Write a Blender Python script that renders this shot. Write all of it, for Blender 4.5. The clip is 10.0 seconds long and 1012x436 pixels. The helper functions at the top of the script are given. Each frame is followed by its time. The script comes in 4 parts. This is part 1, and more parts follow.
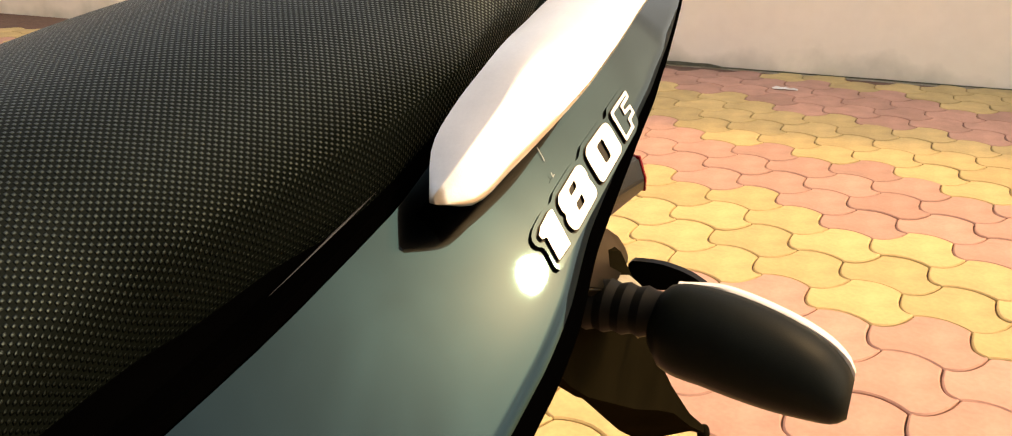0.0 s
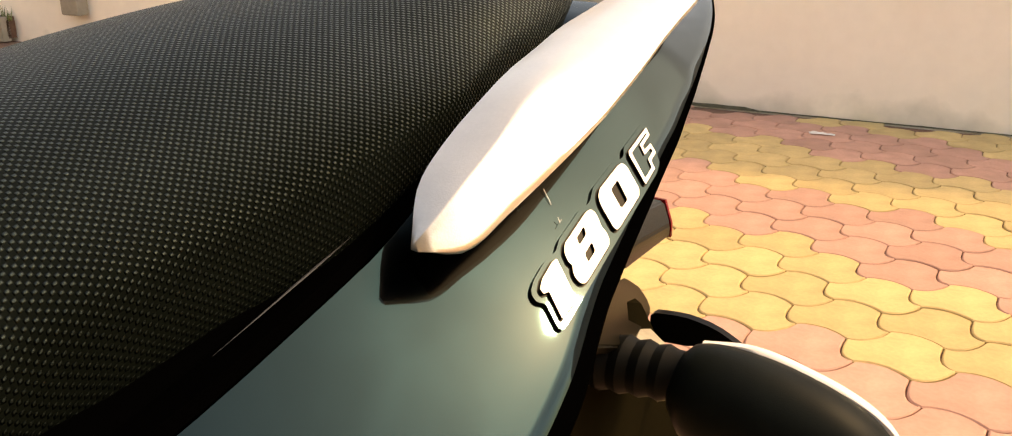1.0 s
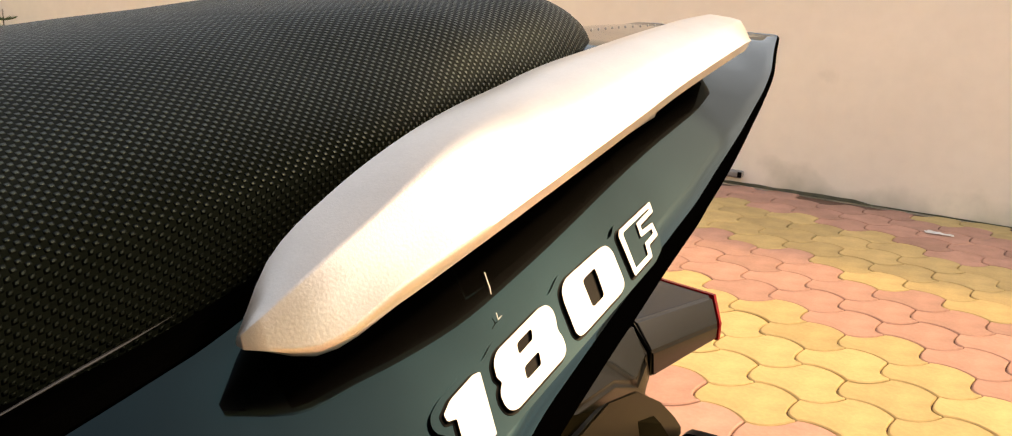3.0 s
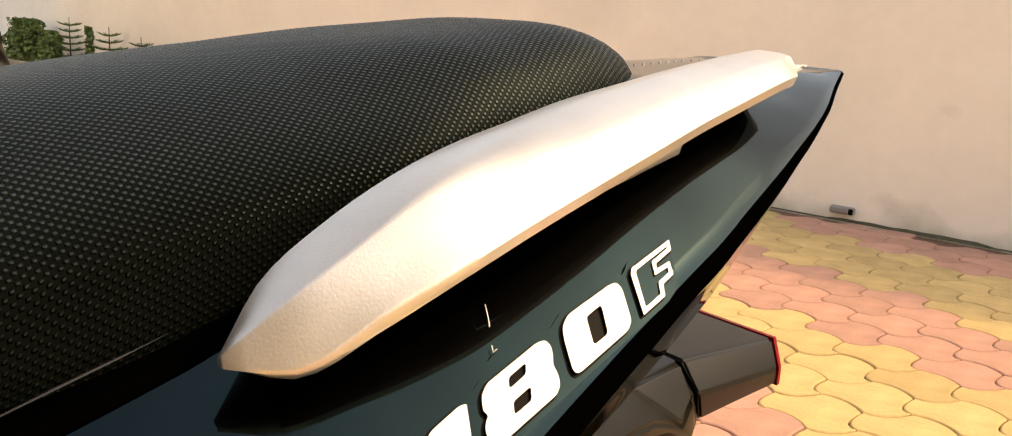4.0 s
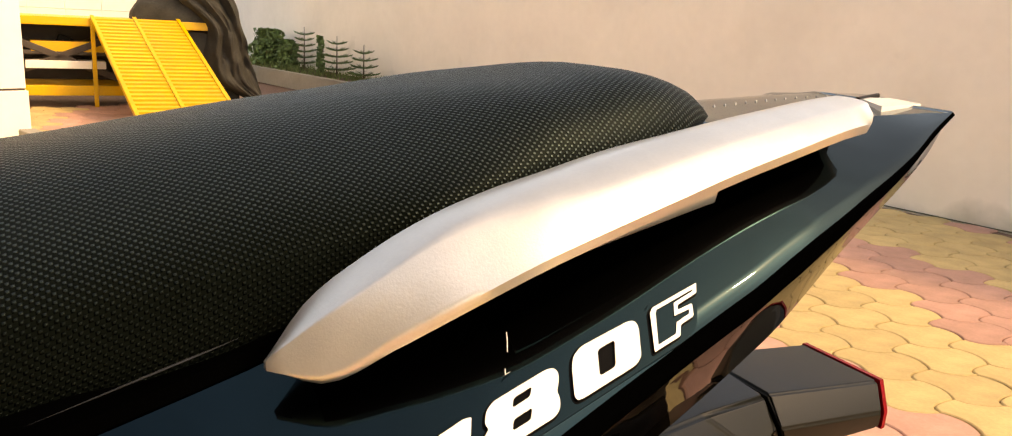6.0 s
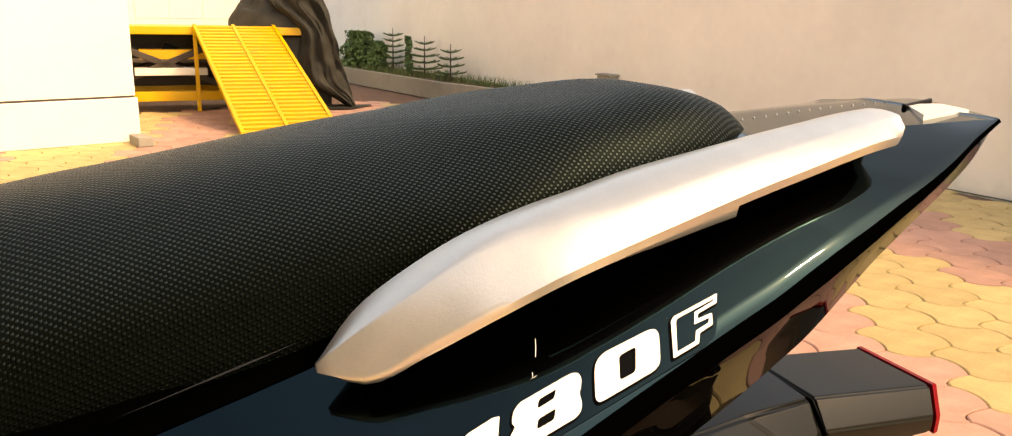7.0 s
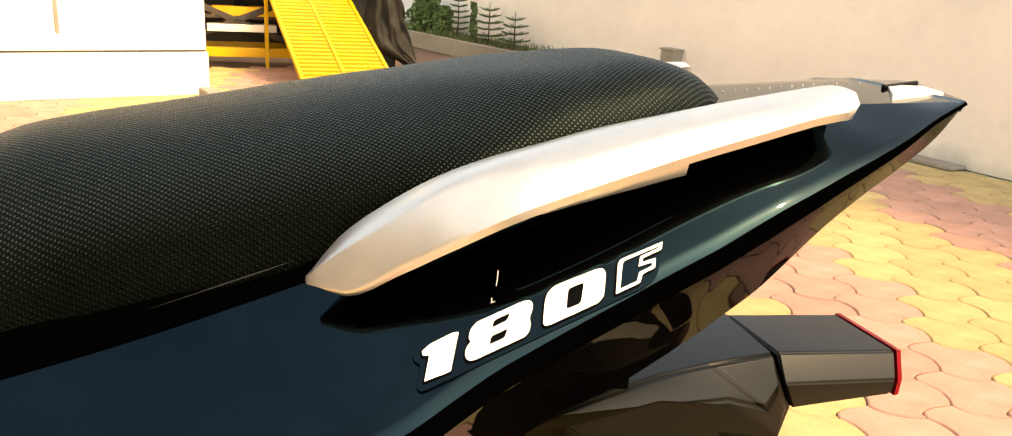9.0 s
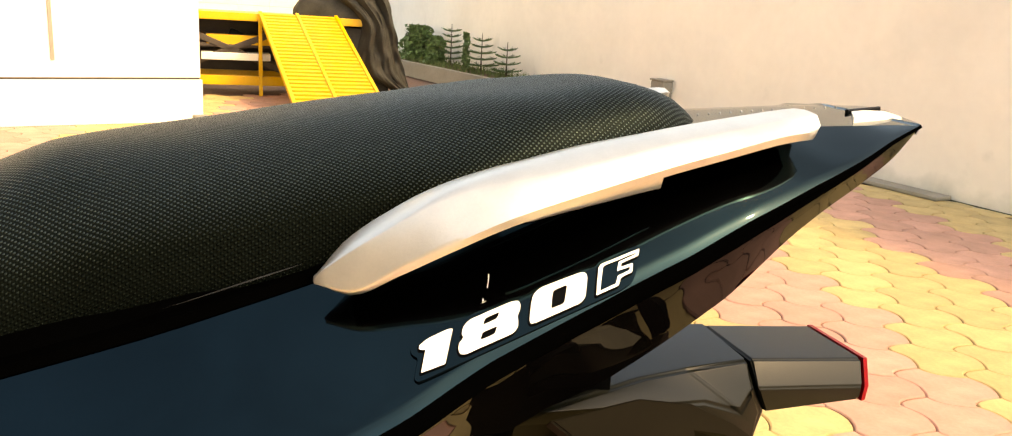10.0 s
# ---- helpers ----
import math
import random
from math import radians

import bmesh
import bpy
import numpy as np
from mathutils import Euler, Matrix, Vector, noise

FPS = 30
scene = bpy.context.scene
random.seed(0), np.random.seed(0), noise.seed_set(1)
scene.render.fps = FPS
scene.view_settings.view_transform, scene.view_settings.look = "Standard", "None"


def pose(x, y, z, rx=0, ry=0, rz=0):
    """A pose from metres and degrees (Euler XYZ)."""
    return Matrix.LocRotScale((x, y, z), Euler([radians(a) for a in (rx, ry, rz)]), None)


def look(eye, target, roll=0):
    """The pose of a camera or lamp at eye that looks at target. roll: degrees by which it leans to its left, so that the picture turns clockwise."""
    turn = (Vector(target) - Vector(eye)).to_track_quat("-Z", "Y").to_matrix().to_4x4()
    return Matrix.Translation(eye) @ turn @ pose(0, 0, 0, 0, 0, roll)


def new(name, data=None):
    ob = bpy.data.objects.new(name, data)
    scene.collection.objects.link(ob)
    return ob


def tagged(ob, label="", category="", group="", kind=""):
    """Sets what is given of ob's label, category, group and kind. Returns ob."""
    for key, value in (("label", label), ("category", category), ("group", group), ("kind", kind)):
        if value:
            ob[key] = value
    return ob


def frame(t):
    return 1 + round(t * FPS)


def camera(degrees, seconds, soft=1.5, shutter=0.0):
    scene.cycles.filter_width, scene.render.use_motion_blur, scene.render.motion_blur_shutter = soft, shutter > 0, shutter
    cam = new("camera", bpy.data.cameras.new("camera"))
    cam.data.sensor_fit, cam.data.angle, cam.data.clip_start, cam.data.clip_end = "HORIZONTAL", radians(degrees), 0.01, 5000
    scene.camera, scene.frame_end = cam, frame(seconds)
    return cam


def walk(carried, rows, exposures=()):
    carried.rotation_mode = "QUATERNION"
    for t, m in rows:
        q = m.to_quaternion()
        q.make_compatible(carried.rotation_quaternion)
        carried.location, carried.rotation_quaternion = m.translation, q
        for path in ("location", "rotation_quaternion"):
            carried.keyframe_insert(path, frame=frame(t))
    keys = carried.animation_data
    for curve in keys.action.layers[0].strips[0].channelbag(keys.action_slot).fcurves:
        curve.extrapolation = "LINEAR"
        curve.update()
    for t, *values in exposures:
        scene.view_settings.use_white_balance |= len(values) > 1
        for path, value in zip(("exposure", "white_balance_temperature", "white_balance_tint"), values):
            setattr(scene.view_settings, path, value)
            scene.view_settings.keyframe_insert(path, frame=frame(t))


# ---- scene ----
cam = camera(63.11, 10.0, soft=1.1)
PATH = [
    (0, (-0.1300, -2.5290, 1.0112), (-0.5088, -0.7128, 0.2642), 0.74),
    (0.5, (-0.1278, -2.5109, 1.0072), (-0.5402, -0.6879, 0.2955), 1.00),
    (1, (-0.1268, -2.4929, 1.0016), (-0.5888, -0.6629, 0.3400), 1.42),
    (1.5, (-0.1244, -2.4751, 0.9986), (-0.6295, -0.6389, 0.3877), 1.93),
    (2, (-0.1203, -2.4542, 0.9915), (-0.6524, -0.6132, 0.4191), 2.48),
    (2.5, (-0.1140, -2.4300, 0.9828), (-0.7233, -0.6032, 0.4429), 2.72),
    (2.7, (-0.1099, -2.4209, 0.9832), (-0.7576, -0.6020, 0.4617), 3.15),
    (3.8, (-0.0849, -2.3990, 0.9859), (-0.9810, -0.6729, 0.5195), 4.10),
    (4, (-0.0801, -2.3998, 0.9870), (-1.0238, -0.6956, 0.5342), 3.93),
    (4.5, (-0.0664, -2.3985, 0.9875), (-1.1343, -0.7709, 0.5289), 3.41),
    (5, (-0.0557, -2.3973, 0.9899), (-1.2444, -0.8589, 0.5204), 2.78),
    (5.5, (-0.0409, -2.3954, 0.9964), (-1.3066, -0.9220, 0.5198), 2.48),
    (5.7, (-0.0343, -2.3946, 1.0013), (-1.3236, -0.9417, 0.5250), 3.03),
    (6.8, (-0.0062, -2.3916, 1.0167), (-1.4540, -1.0967, 0.5402), 1.53),
    (7, (0.0009, -2.3945, 1.0198), (-1.4725, -1.1343, 0.5292), 1.24),
    (7.5, (0.0179, -2.3935, 1.0267), (-1.5031, -1.1992, 0.5167), 0.67),
    (8, (0.0307, -2.3942, 1.0282), (-1.5070, -1.2377, 0.4822), 2.18),
    (8.5, (0.0424, -2.3946, 1.0248), (-1.5045, -1.2645, 0.4504), 2.23),
    (9, (0.0525, -2.3958, 1.0228), (-1.4896, -1.2550, 0.4569), 3.34),
    (9.5, (0.0631, -2.4045, 1.0239), (-1.4927, -1.2637, 0.4964), 3.64),
    (10, (0.0776, -2.4132, 1.0229), (-1.4699, -1.2478, 0.5259), 3.72),
]
EXPOSURE = [(0.0, 1.2, 14300, 16), (4.0, 1.06, 13200, 15), (5.5, 1.02, 13000, 15), (7.0, 1.09, 13000, 13), (7.5, 1.19, 12900, 12), (8.5, 1.43, 12600, 9), (10.0, 1.48, 12600, 8)]
walk(cam, [(t, look(eye, target, roll)) for t, eye, target, roll in PATH], EXPOSURE)

# ---- daylight ----
SUN_AZ, SUN_EL = radians(65), radians(47)  # azimuth from +y towards +x
world = bpy.data.worlds.new("daylight")
scene.world = world
world.use_nodes = True
wn = world.node_tree.nodes
sky = wn.new("ShaderNodeTexSky")
sky.sky_type, sky.sun_disc = "NISHITA", False
sky.sun_elevation, sky.sun_rotation = SUN_EL, SUN_AZ
sky.air_density, sky.dust_density, sky.ozone_density = 0.7, 1.8, 2.0
wn["Background"].inputs["Strength"].default_value = 0.295
# thin broken cloud over the whole sky
sky_co, cloud, thin, veil = wn.new("ShaderNodeTexCoord"), wn.new("ShaderNodeTexNoise"), wn.new("ShaderNodeMapRange"), wn.new("ShaderNodeMix")
cloud.inputs["Scale"].default_value, cloud.inputs["Detail"].default_value, cloud.inputs["Distortion"].default_value = 4.5, 7, 0.6
thin.inputs["From Min"].default_value, thin.inputs["From Max"].default_value = 0.36, 0.68
thin.inputs["To Min"].default_value, thin.inputs["To Max"].default_value = 0.82, 1.2
veil.data_type, veil.blend_type = "RGBA", "MULTIPLY"
veil.inputs["Factor"].default_value = 1.0
world.node_tree.links.new(sky_co.outputs["Generated"], cloud.inputs["Vector"])
world.node_tree.links.new(cloud.outputs["Fac"], thin.inputs["Value"])
world.node_tree.links.new(sky.outputs[0], veil.inputs[6])
world.node_tree.links.new(thin.outputs["Result"], veil.inputs[7])
world.node_tree.links.new(veil.outputs[2], wn["Background"].inputs["Color"])
sun_data = bpy.data.lights.new("sun", "SUN")
sun_data.energy, sun_data.angle, sun_data.color = 1.02, radians(3.0), (1.0, 0.84, 0.63)
sun = new("sun", sun_data)
sun.matrix_world = look((3, 4, 5), Vector((3, 4, 5)) - Vector((math.sin(SUN_AZ) * math.cos(SUN_EL), math.cos(SUN_AZ) * math.cos(SUN_EL), math.sin(SUN_EL))))


# ---- materials ----
def material(name, colour, rough=0.5, metal=0.0, var=0.15, scale=20.0, bump=0.0, bump_scale=200.0, coat=0.0, spec=0.5, random_tint=0.0, stain=None, coat_rough=0.03, coat_ior=1.35):
    """Principled surface with two scales of colour variation and fine relief."""
    m = bpy.data.materials.new(name)
    m.use_nodes = True
    nt = m.node_tree
    n, l = nt.nodes, nt.links
    b = n["Principled BSDF"]
    co = n.new("ShaderNodeTexCoord")
    big, fine = n.new("ShaderNodeTexNoise"), n.new("ShaderNodeTexNoise")
    big.inputs["Scale"].default_value, fine.inputs["Scale"].default_value = scale, scale * 9
    big.inputs["Detail"].default_value = fine.inputs["Detail"].default_value = 5
    l.new(co.outputs["Object"], big.inputs["Vector"])
    l.new(co.outputs["Object"], fine.inputs["Vector"])
    add = n.new("ShaderNodeMath")
    add.operation = "MULTIPLY_ADD"
    l.new(fine.outputs["Fac"], add.inputs[0])
    add.inputs[1].default_value = 0.5
    l.new(big.outputs["Fac"], add.inputs[2])
    ramp = n.new("ShaderNodeMapRange")
    ramp.inputs["From Min"].default_value, ramp.inputs["From Max"].default_value = 0.45, 1.05
    ramp.inputs["To Min"].default_value, ramp.inputs["To Max"].default_value = 1 - var, 1 + var
    l.new(add.outputs[0], ramp.inputs["Value"])
    val = ramp.outputs["Result"]
    if random_tint:
        info = n.new("ShaderNodeObjectInfo")
        isl = n.new("ShaderNodeNewGeometry")
        both = n.new("ShaderNodeMath")
        both.operation = "ADD"
        l.new(info.outputs["Random"], both.inputs[0])
        l.new(isl.outputs["Random Per Island"], both.inputs[1])
        rr = n.new("ShaderNodeMath")
        rr.operation = "FRACT"
        l.new(both.outputs[0], rr.inputs[0])
        mr = n.new("ShaderNodeMapRange")
        mr.inputs["To Min"].default_value, mr.inputs["To Max"].default_value = 1 - random_tint, 1 + random_tint
        l.new(rr.outputs[0], mr.inputs["Value"])
        mul = n.new("ShaderNodeMath")
        mul.operation = "MULTIPLY"
        l.new(val, mul.inputs[0])
        l.new(mr.outputs["Result"], mul.inputs[1])
        val = mul.outputs[0]
    hsv = n.new("ShaderNodeHueSaturation")
    hsv.inputs["Color"].default_value = (*colour, 1)
    l.new(val, hsv.inputs["Value"])
    colour_out = hsv.outputs["Color"]
    if stain:
        st, amount, st_scale = stain
        sn = n.new("ShaderNodeTexNoise")
        sn.inputs["Scale"].default_value, sn.inputs["Detail"].default_value = st_scale, 8
        l.new(co.outputs["Object"], sn.inputs["Vector"])
        sm = n.new("ShaderNodeMapRange")
        sm.inputs["From Min"].default_value, sm.inputs["From Max"].default_value = 0.52, 0.75
        sm.inputs["To Max"].default_value = amount
        l.new(sn.outputs["Fac"], sm.inputs["Value"])
        mix = n.new("ShaderNodeMix")
        mix.data_type = "RGBA"
        l.new(sm.outputs["Result"], mix.inputs["Factor"])
        l.new(colour_out, mix.inputs[6])
        mix.inputs[7].default_value = (*st, 1)
        colour_out = mix.outputs[2]
    l.new(colour_out, b.inputs["Base Color"])
    b.inputs["Roughness"].default_value, b.inputs["Metallic"].default_value = rough, metal
    b.inputs["Coat Weight"].default_value, b.inputs["Coat Roughness"].default_value = coat, coat_rough
    b.inputs["Coat IOR"].default_value = coat_ior
    b.inputs["Specular IOR Level"].default_value = spec
    if bump:
        bn, bu = n.new("ShaderNodeTexNoise"), n.new("ShaderNodeBump")
        bn.inputs["Scale"].default_value, bn.inputs["Detail"].default_value = bump_scale, 6
        l.new(co.outputs["Object"], bn.inputs["Vector"])
        bu.inputs["Strength"].default_value, bu.inputs["Distance"].default_value = bump, 0.002
        l.new(bn.outputs["Fac"], bu.inputs["Height"])
        l.new(bu.outputs["Normal"], b.inputs["Normal"])
    return m


def vinyl():
    """Black seat vinyl with rows of small moulded grains, laid out along the surface."""
    m = material("seat_vinyl", (0.0027, 0.0037, 0.0028), 0.46, var=0.2, scale=9, spec=0.15)
    m.node_tree.nodes["Principled BSDF"].inputs["IOR"].default_value = 1.4
    n, l = m.node_tree.nodes, m.node_tree.links
    uv = n.new("ShaderNodeUVMap")
    uv.uv_map = "grain"
    sep = n.new("ShaderNodeSeparateXYZ")
    l.new(uv.outputs[0], sep.inputs[0])

    def wave(sock, scale, phase=0.0):
        k = n.new("ShaderNodeMath")
        k.operation = "MULTIPLY_ADD"
        l.new(sock, k.inputs[0])
        k.inputs[1].default_value, k.inputs[2].default_value = scale, phase
        s = n.new("ShaderNodeMath")
        s.operation = "SINE"
        l.new(k.outputs[0], s.inputs[0])
        return s.outputs[0]

    k = 2 * math.pi / GRAIN
    mul = n.new("ShaderNodeMath")
    mul.operation = "MULTIPLY"
    l.new(wave(sep.outputs[0], k), mul.inputs[0])
    l.new(wave(sep.outputs[1], k), mul.inputs[1])
    p = n.new("ShaderNodeMapRange")
    p.interpolation_type = "SMOOTHSTEP"
    p.inputs["From Min"].default_value, p.inputs["From Max"].default_value = 0.0, 0.85
    l.new(mul.outputs[0], p.inputs["Value"])
    bu = n.new("ShaderNodeBump")
    bu.inputs["Distance"].default_value = 0.0018
    fx, fy, fm = n.new("ShaderNodeMapRange"), n.new("ShaderNodeMapRange"), n.new("ShaderNodeMath")
    fx.inputs["From Min"].default_value, fx.inputs["From Max"].default_value = 0.02, 0.15
    fy.inputs["From Min"].default_value, fy.inputs["From Max"].default_value = -0.02, -0.068
    fx.inputs["To Min"].default_value, fx.inputs["To Max"].default_value = 0.0, 0.9
    fy.inputs["To Min"].default_value, fy.inputs["To Max"].default_value = 0.8, 1.0
    l.new(sep.outputs[0], fx.inputs["Value"])
    l.new(sep.outputs[1], fy.inputs["Value"])
    fm.operation = "MAXIMUM"
    l.new(fx.outputs["Result"], fm.inputs[0])
    l.new(fy.outputs["Result"], fm.inputs[1])
    l.new(fm.outputs[0], bu.inputs["Strength"])
    l.new(p.outputs["Result"], bu.inputs["Height"])
    l.new(bu.outputs["Normal"], n["Principled BSDF"].inputs["Normal"])
    # gloss is cut in the hollows between grains, standing in for shade there
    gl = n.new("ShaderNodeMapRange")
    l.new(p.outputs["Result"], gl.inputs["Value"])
    side_shade = n.new("ShaderNodeMapRange")  # less gloss down the sides, standing in for their shade
    side_shade.inputs["From Min"].default_value, side_shade.inputs["From Max"].default_value = -0.098, -0.07
    side_shade.inputs["To Min"].default_value, side_shade.inputs["To Max"].default_value = 0.0, 0.1
    l.new(sep.outputs[1], side_shade.inputs["Value"])
    l.new(side_shade.outputs["Result"], gl.inputs["To Min"])
    # grain tips lose gloss down the sides too, as painted shade
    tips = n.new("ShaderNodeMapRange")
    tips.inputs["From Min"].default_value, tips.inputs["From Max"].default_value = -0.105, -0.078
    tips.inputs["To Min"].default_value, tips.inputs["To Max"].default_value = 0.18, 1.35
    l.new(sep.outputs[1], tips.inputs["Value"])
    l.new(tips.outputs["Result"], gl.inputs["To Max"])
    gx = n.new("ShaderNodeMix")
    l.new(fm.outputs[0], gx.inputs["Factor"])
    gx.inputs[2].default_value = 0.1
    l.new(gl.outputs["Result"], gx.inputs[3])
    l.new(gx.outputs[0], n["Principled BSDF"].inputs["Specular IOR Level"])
    n["Principled BSDF"].inputs["Specular Tint"].default_value = (0.72, 1.0, 0.9, 1)
    return m


GRAIN = 0.0026
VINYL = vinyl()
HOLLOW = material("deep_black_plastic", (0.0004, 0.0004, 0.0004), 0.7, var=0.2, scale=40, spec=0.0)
PAINT = material("blue_black_paint", (0.0056, 0.0168, 0.0212), 0.035, metal=1.0, var=0.04, scale=30, coat=0.09, coat_rough=0.22, coat_ior=1.5)
PAINT.node_tree.nodes["Principled BSDF"].inputs["Specular Tint"].default_value = (0.8, 0.82, 0.8, 1)
SILVER = material("satin_silver_paint", (0.72, 0.675, 0.6), 0.31, metal=0.84, var=0.06, scale=90, bump=0.05, bump_scale=1600)
MIRROR_BLACK = material("polished_black_lacquer", (0.0012, 0.001, 0.001), 0.02, spec=0.04, var=0.1, scale=40)
BLACK = material("gloss_black_plastic", (0.0012, 0.0012, 0.0012), 0.3, spec=0.05, var=0.15, scale=40)
MATT = material("matt_black_plastic", (0.006, 0.008, 0.007), 0.42, spec=0.04, var=0.2, scale=60, bump=0.06, bump_scale=1500)
RUBBER = material("black_rubber", (0.006, 0.0065, 0.006), 0.5, spec=0.05, var=0.2, scale=50)
TRIM = material("dark_grey_plastic", (0.005, 0.0054, 0.0036), 0.3, spec=0.2, var=0.15, scale=50, bump=0.05, bump_scale=1200)
OLIVE = material("olive_black_plastic", (0.006, 0.005, 0.0028), 0.35, spec=0.07, var=0.2, scale=30)
PIPING = material("glossy_dark_piping", (0.01, 0.01, 0.01), 0.3, spec=0.4, var=0.1)
MUD = material("brown_black_plastic", (0.007, 0.0058, 0.003), 0.45, spec=0.0, var=0.25, scale=20)
# the gusset's sunlit look is put into its pale colour
GUSSET = material("lit_pale_plastic", (0.34, 0.3, 0.22), 0.4, var=0.25, scale=40, bump=0.1, bump_scale=600)
RED = material("red_lens", (0.2, 0.004, 0.008), 0.2, var=0.05, coat=0.0, spec=0.2)
CLEAR = material("clear_lens", (0.75, 0.73, 0.68), 0.15, var=0.05, coat=0.5)
WHITE = material("white_enamel", (0.86, 0.85, 0.8), 0.25, var=0.03, coat=0.3)
PINK = material("pink_concrete", (0.46, 0.25, 0.19), 0.85, var=0.2, scale=9, bump=0.35, bump_scale=500, random_tint=0.11, stain=((0.3, 0.17, 0.12), 0.35, 3.0))
YELLOW = material("yellow_concrete", (0.49, 0.36, 0.165), 0.85, var=0.2, scale=9, bump=0.35, bump_scale=500, random_tint=0.11, stain=((0.36, 0.24, 0.1), 0.35, 3.0))
SAND = material("joint_sand", (0.14, 0.075, 0.05), 0.95, var=0.3, scale=30, bump=0.5)
EARTH = material("pale_ground", (0.4, 0.26, 0.19), 0.9, var=0.15, scale=2)
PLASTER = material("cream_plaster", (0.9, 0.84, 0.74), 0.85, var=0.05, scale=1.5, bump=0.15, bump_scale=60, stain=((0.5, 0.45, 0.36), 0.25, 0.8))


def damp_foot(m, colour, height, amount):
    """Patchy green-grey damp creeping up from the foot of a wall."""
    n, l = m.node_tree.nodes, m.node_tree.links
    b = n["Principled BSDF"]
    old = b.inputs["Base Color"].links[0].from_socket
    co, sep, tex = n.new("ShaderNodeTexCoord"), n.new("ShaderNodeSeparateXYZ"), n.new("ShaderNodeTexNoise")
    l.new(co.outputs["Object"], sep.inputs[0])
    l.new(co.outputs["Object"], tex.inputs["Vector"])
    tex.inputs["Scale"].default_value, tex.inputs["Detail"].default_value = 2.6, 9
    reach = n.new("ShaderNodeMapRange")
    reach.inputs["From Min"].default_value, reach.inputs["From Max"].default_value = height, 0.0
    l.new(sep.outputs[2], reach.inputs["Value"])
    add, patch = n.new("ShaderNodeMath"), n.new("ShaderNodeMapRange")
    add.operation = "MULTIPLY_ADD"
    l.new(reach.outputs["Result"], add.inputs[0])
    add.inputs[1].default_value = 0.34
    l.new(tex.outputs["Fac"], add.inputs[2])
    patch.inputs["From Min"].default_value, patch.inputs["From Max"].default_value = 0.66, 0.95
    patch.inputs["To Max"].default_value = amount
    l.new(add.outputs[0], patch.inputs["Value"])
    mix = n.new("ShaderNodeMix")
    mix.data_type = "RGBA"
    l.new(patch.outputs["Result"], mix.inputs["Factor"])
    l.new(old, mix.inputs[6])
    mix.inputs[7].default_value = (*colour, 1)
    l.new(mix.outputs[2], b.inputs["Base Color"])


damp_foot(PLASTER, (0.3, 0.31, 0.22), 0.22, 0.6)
MOSS = material("damp_moss", (0.09, 0.09, 0.06), 0.95, var=0.4, scale=25, bump=0.5)
LIGHT_BLOCK = material("light_block_dark", (0.09, 0.085, 0.075), 0.9, var=0.25, scale=3, bump=0.4, bump_scale=40)
WHITEWALL = material("white_wall_paint", (0.82, 0.79, 0.7), 0.7, var=0.04, scale=2)
CONCRETE = material("grey_concrete", (0.3, 0.27, 0.22), 0.9, var=0.2, scale=5, bump=0.3, bump_scale=80, stain=((0.14, 0.13, 0.1), 0.6, 2.5))
LIFT = material("yellow_lift_paint", (0.66, 0.37, 0.015), 0.4, var=0.12, scale=6)
IRON = material("dark_iron", (0.05, 0.035, 0.025), 0.6, var=0.3, scale=15)
TARP = material("grey_tarpaulin", (0.035, 0.033, 0.027), 0.7, var=0.45, scale=7, bump=0.6, bump_scale=30, spec=0.2)
LEAF = material("green_leaf", (0.085, 0.15, 0.045), 0.6, var=0.35, scale=30, random_tint=0.35)
GRASS = material("dry_grass", (0.12, 0.16, 0.05), 0.8, var=0.35, scale=20, random_tint=0.4)
BARK = material("plant_stem", (0.09, 0.07, 0.04), 0.9)
PAPER = material("white_paper", (0.75, 0.73, 0.7), 0.8)
STEEL = material("grey_steel", (0.3, 0.3, 0.29), 0.45, metal=0.5)


# ---- builders ----
def mesh_ob(name, bm, mat, smooth=None):
    bmesh.ops.recalc_face_normals(bm, faces=bm.faces[:])
    me = bpy.data.meshes.new(name)
    bm.to_mesh(me)
    bm.free()
    for one in mat if isinstance(mat, (list, tuple)) else [mat]:
        me.materials.append(one)
    if smooth is not None:
        me.shade_smooth()
        me.set_sharp_from_angle(angle=radians(smooth))
    return new(name, me)


def part(name, bm, mat, parent, label="", smooth=None):
    ob = mesh_ob(name, bm, mat, smooth)
    ob.parent = parent
    if label:
        tagged(ob, label)
    return ob


def add_box(bm, lo, hi, m=None, bevel=0.0):
    r = bmesh.ops.create_cube(bm, size=1)
    lo, hi = Vector(lo), Vector(hi)
    for v in r["verts"]:
        v.co = Vector([(lo[k] + hi[k]) / 2 + v.co[k] * (hi[k] - lo[k]) for k in range(3)])
    if bevel:
        es = list({e for v in r["verts"] for e in v.link_edges})
        res = bmesh.ops.bevel(bm, geom=es, offset=bevel, segments=2, affect="EDGES", profile=0.5)
        vs = {v for f in res["faces"] for v in f.verts} | {v for v in r["verts"] if v.is_valid}
    else:
        vs = set(r["verts"])
    if m is not None:
        for v in vs:
            v.co = m @ v.co
    return bm


def box(lo, hi, m=None, bevel=0.0):
    return add_box(bmesh.new(), lo, hi, m, bevel)


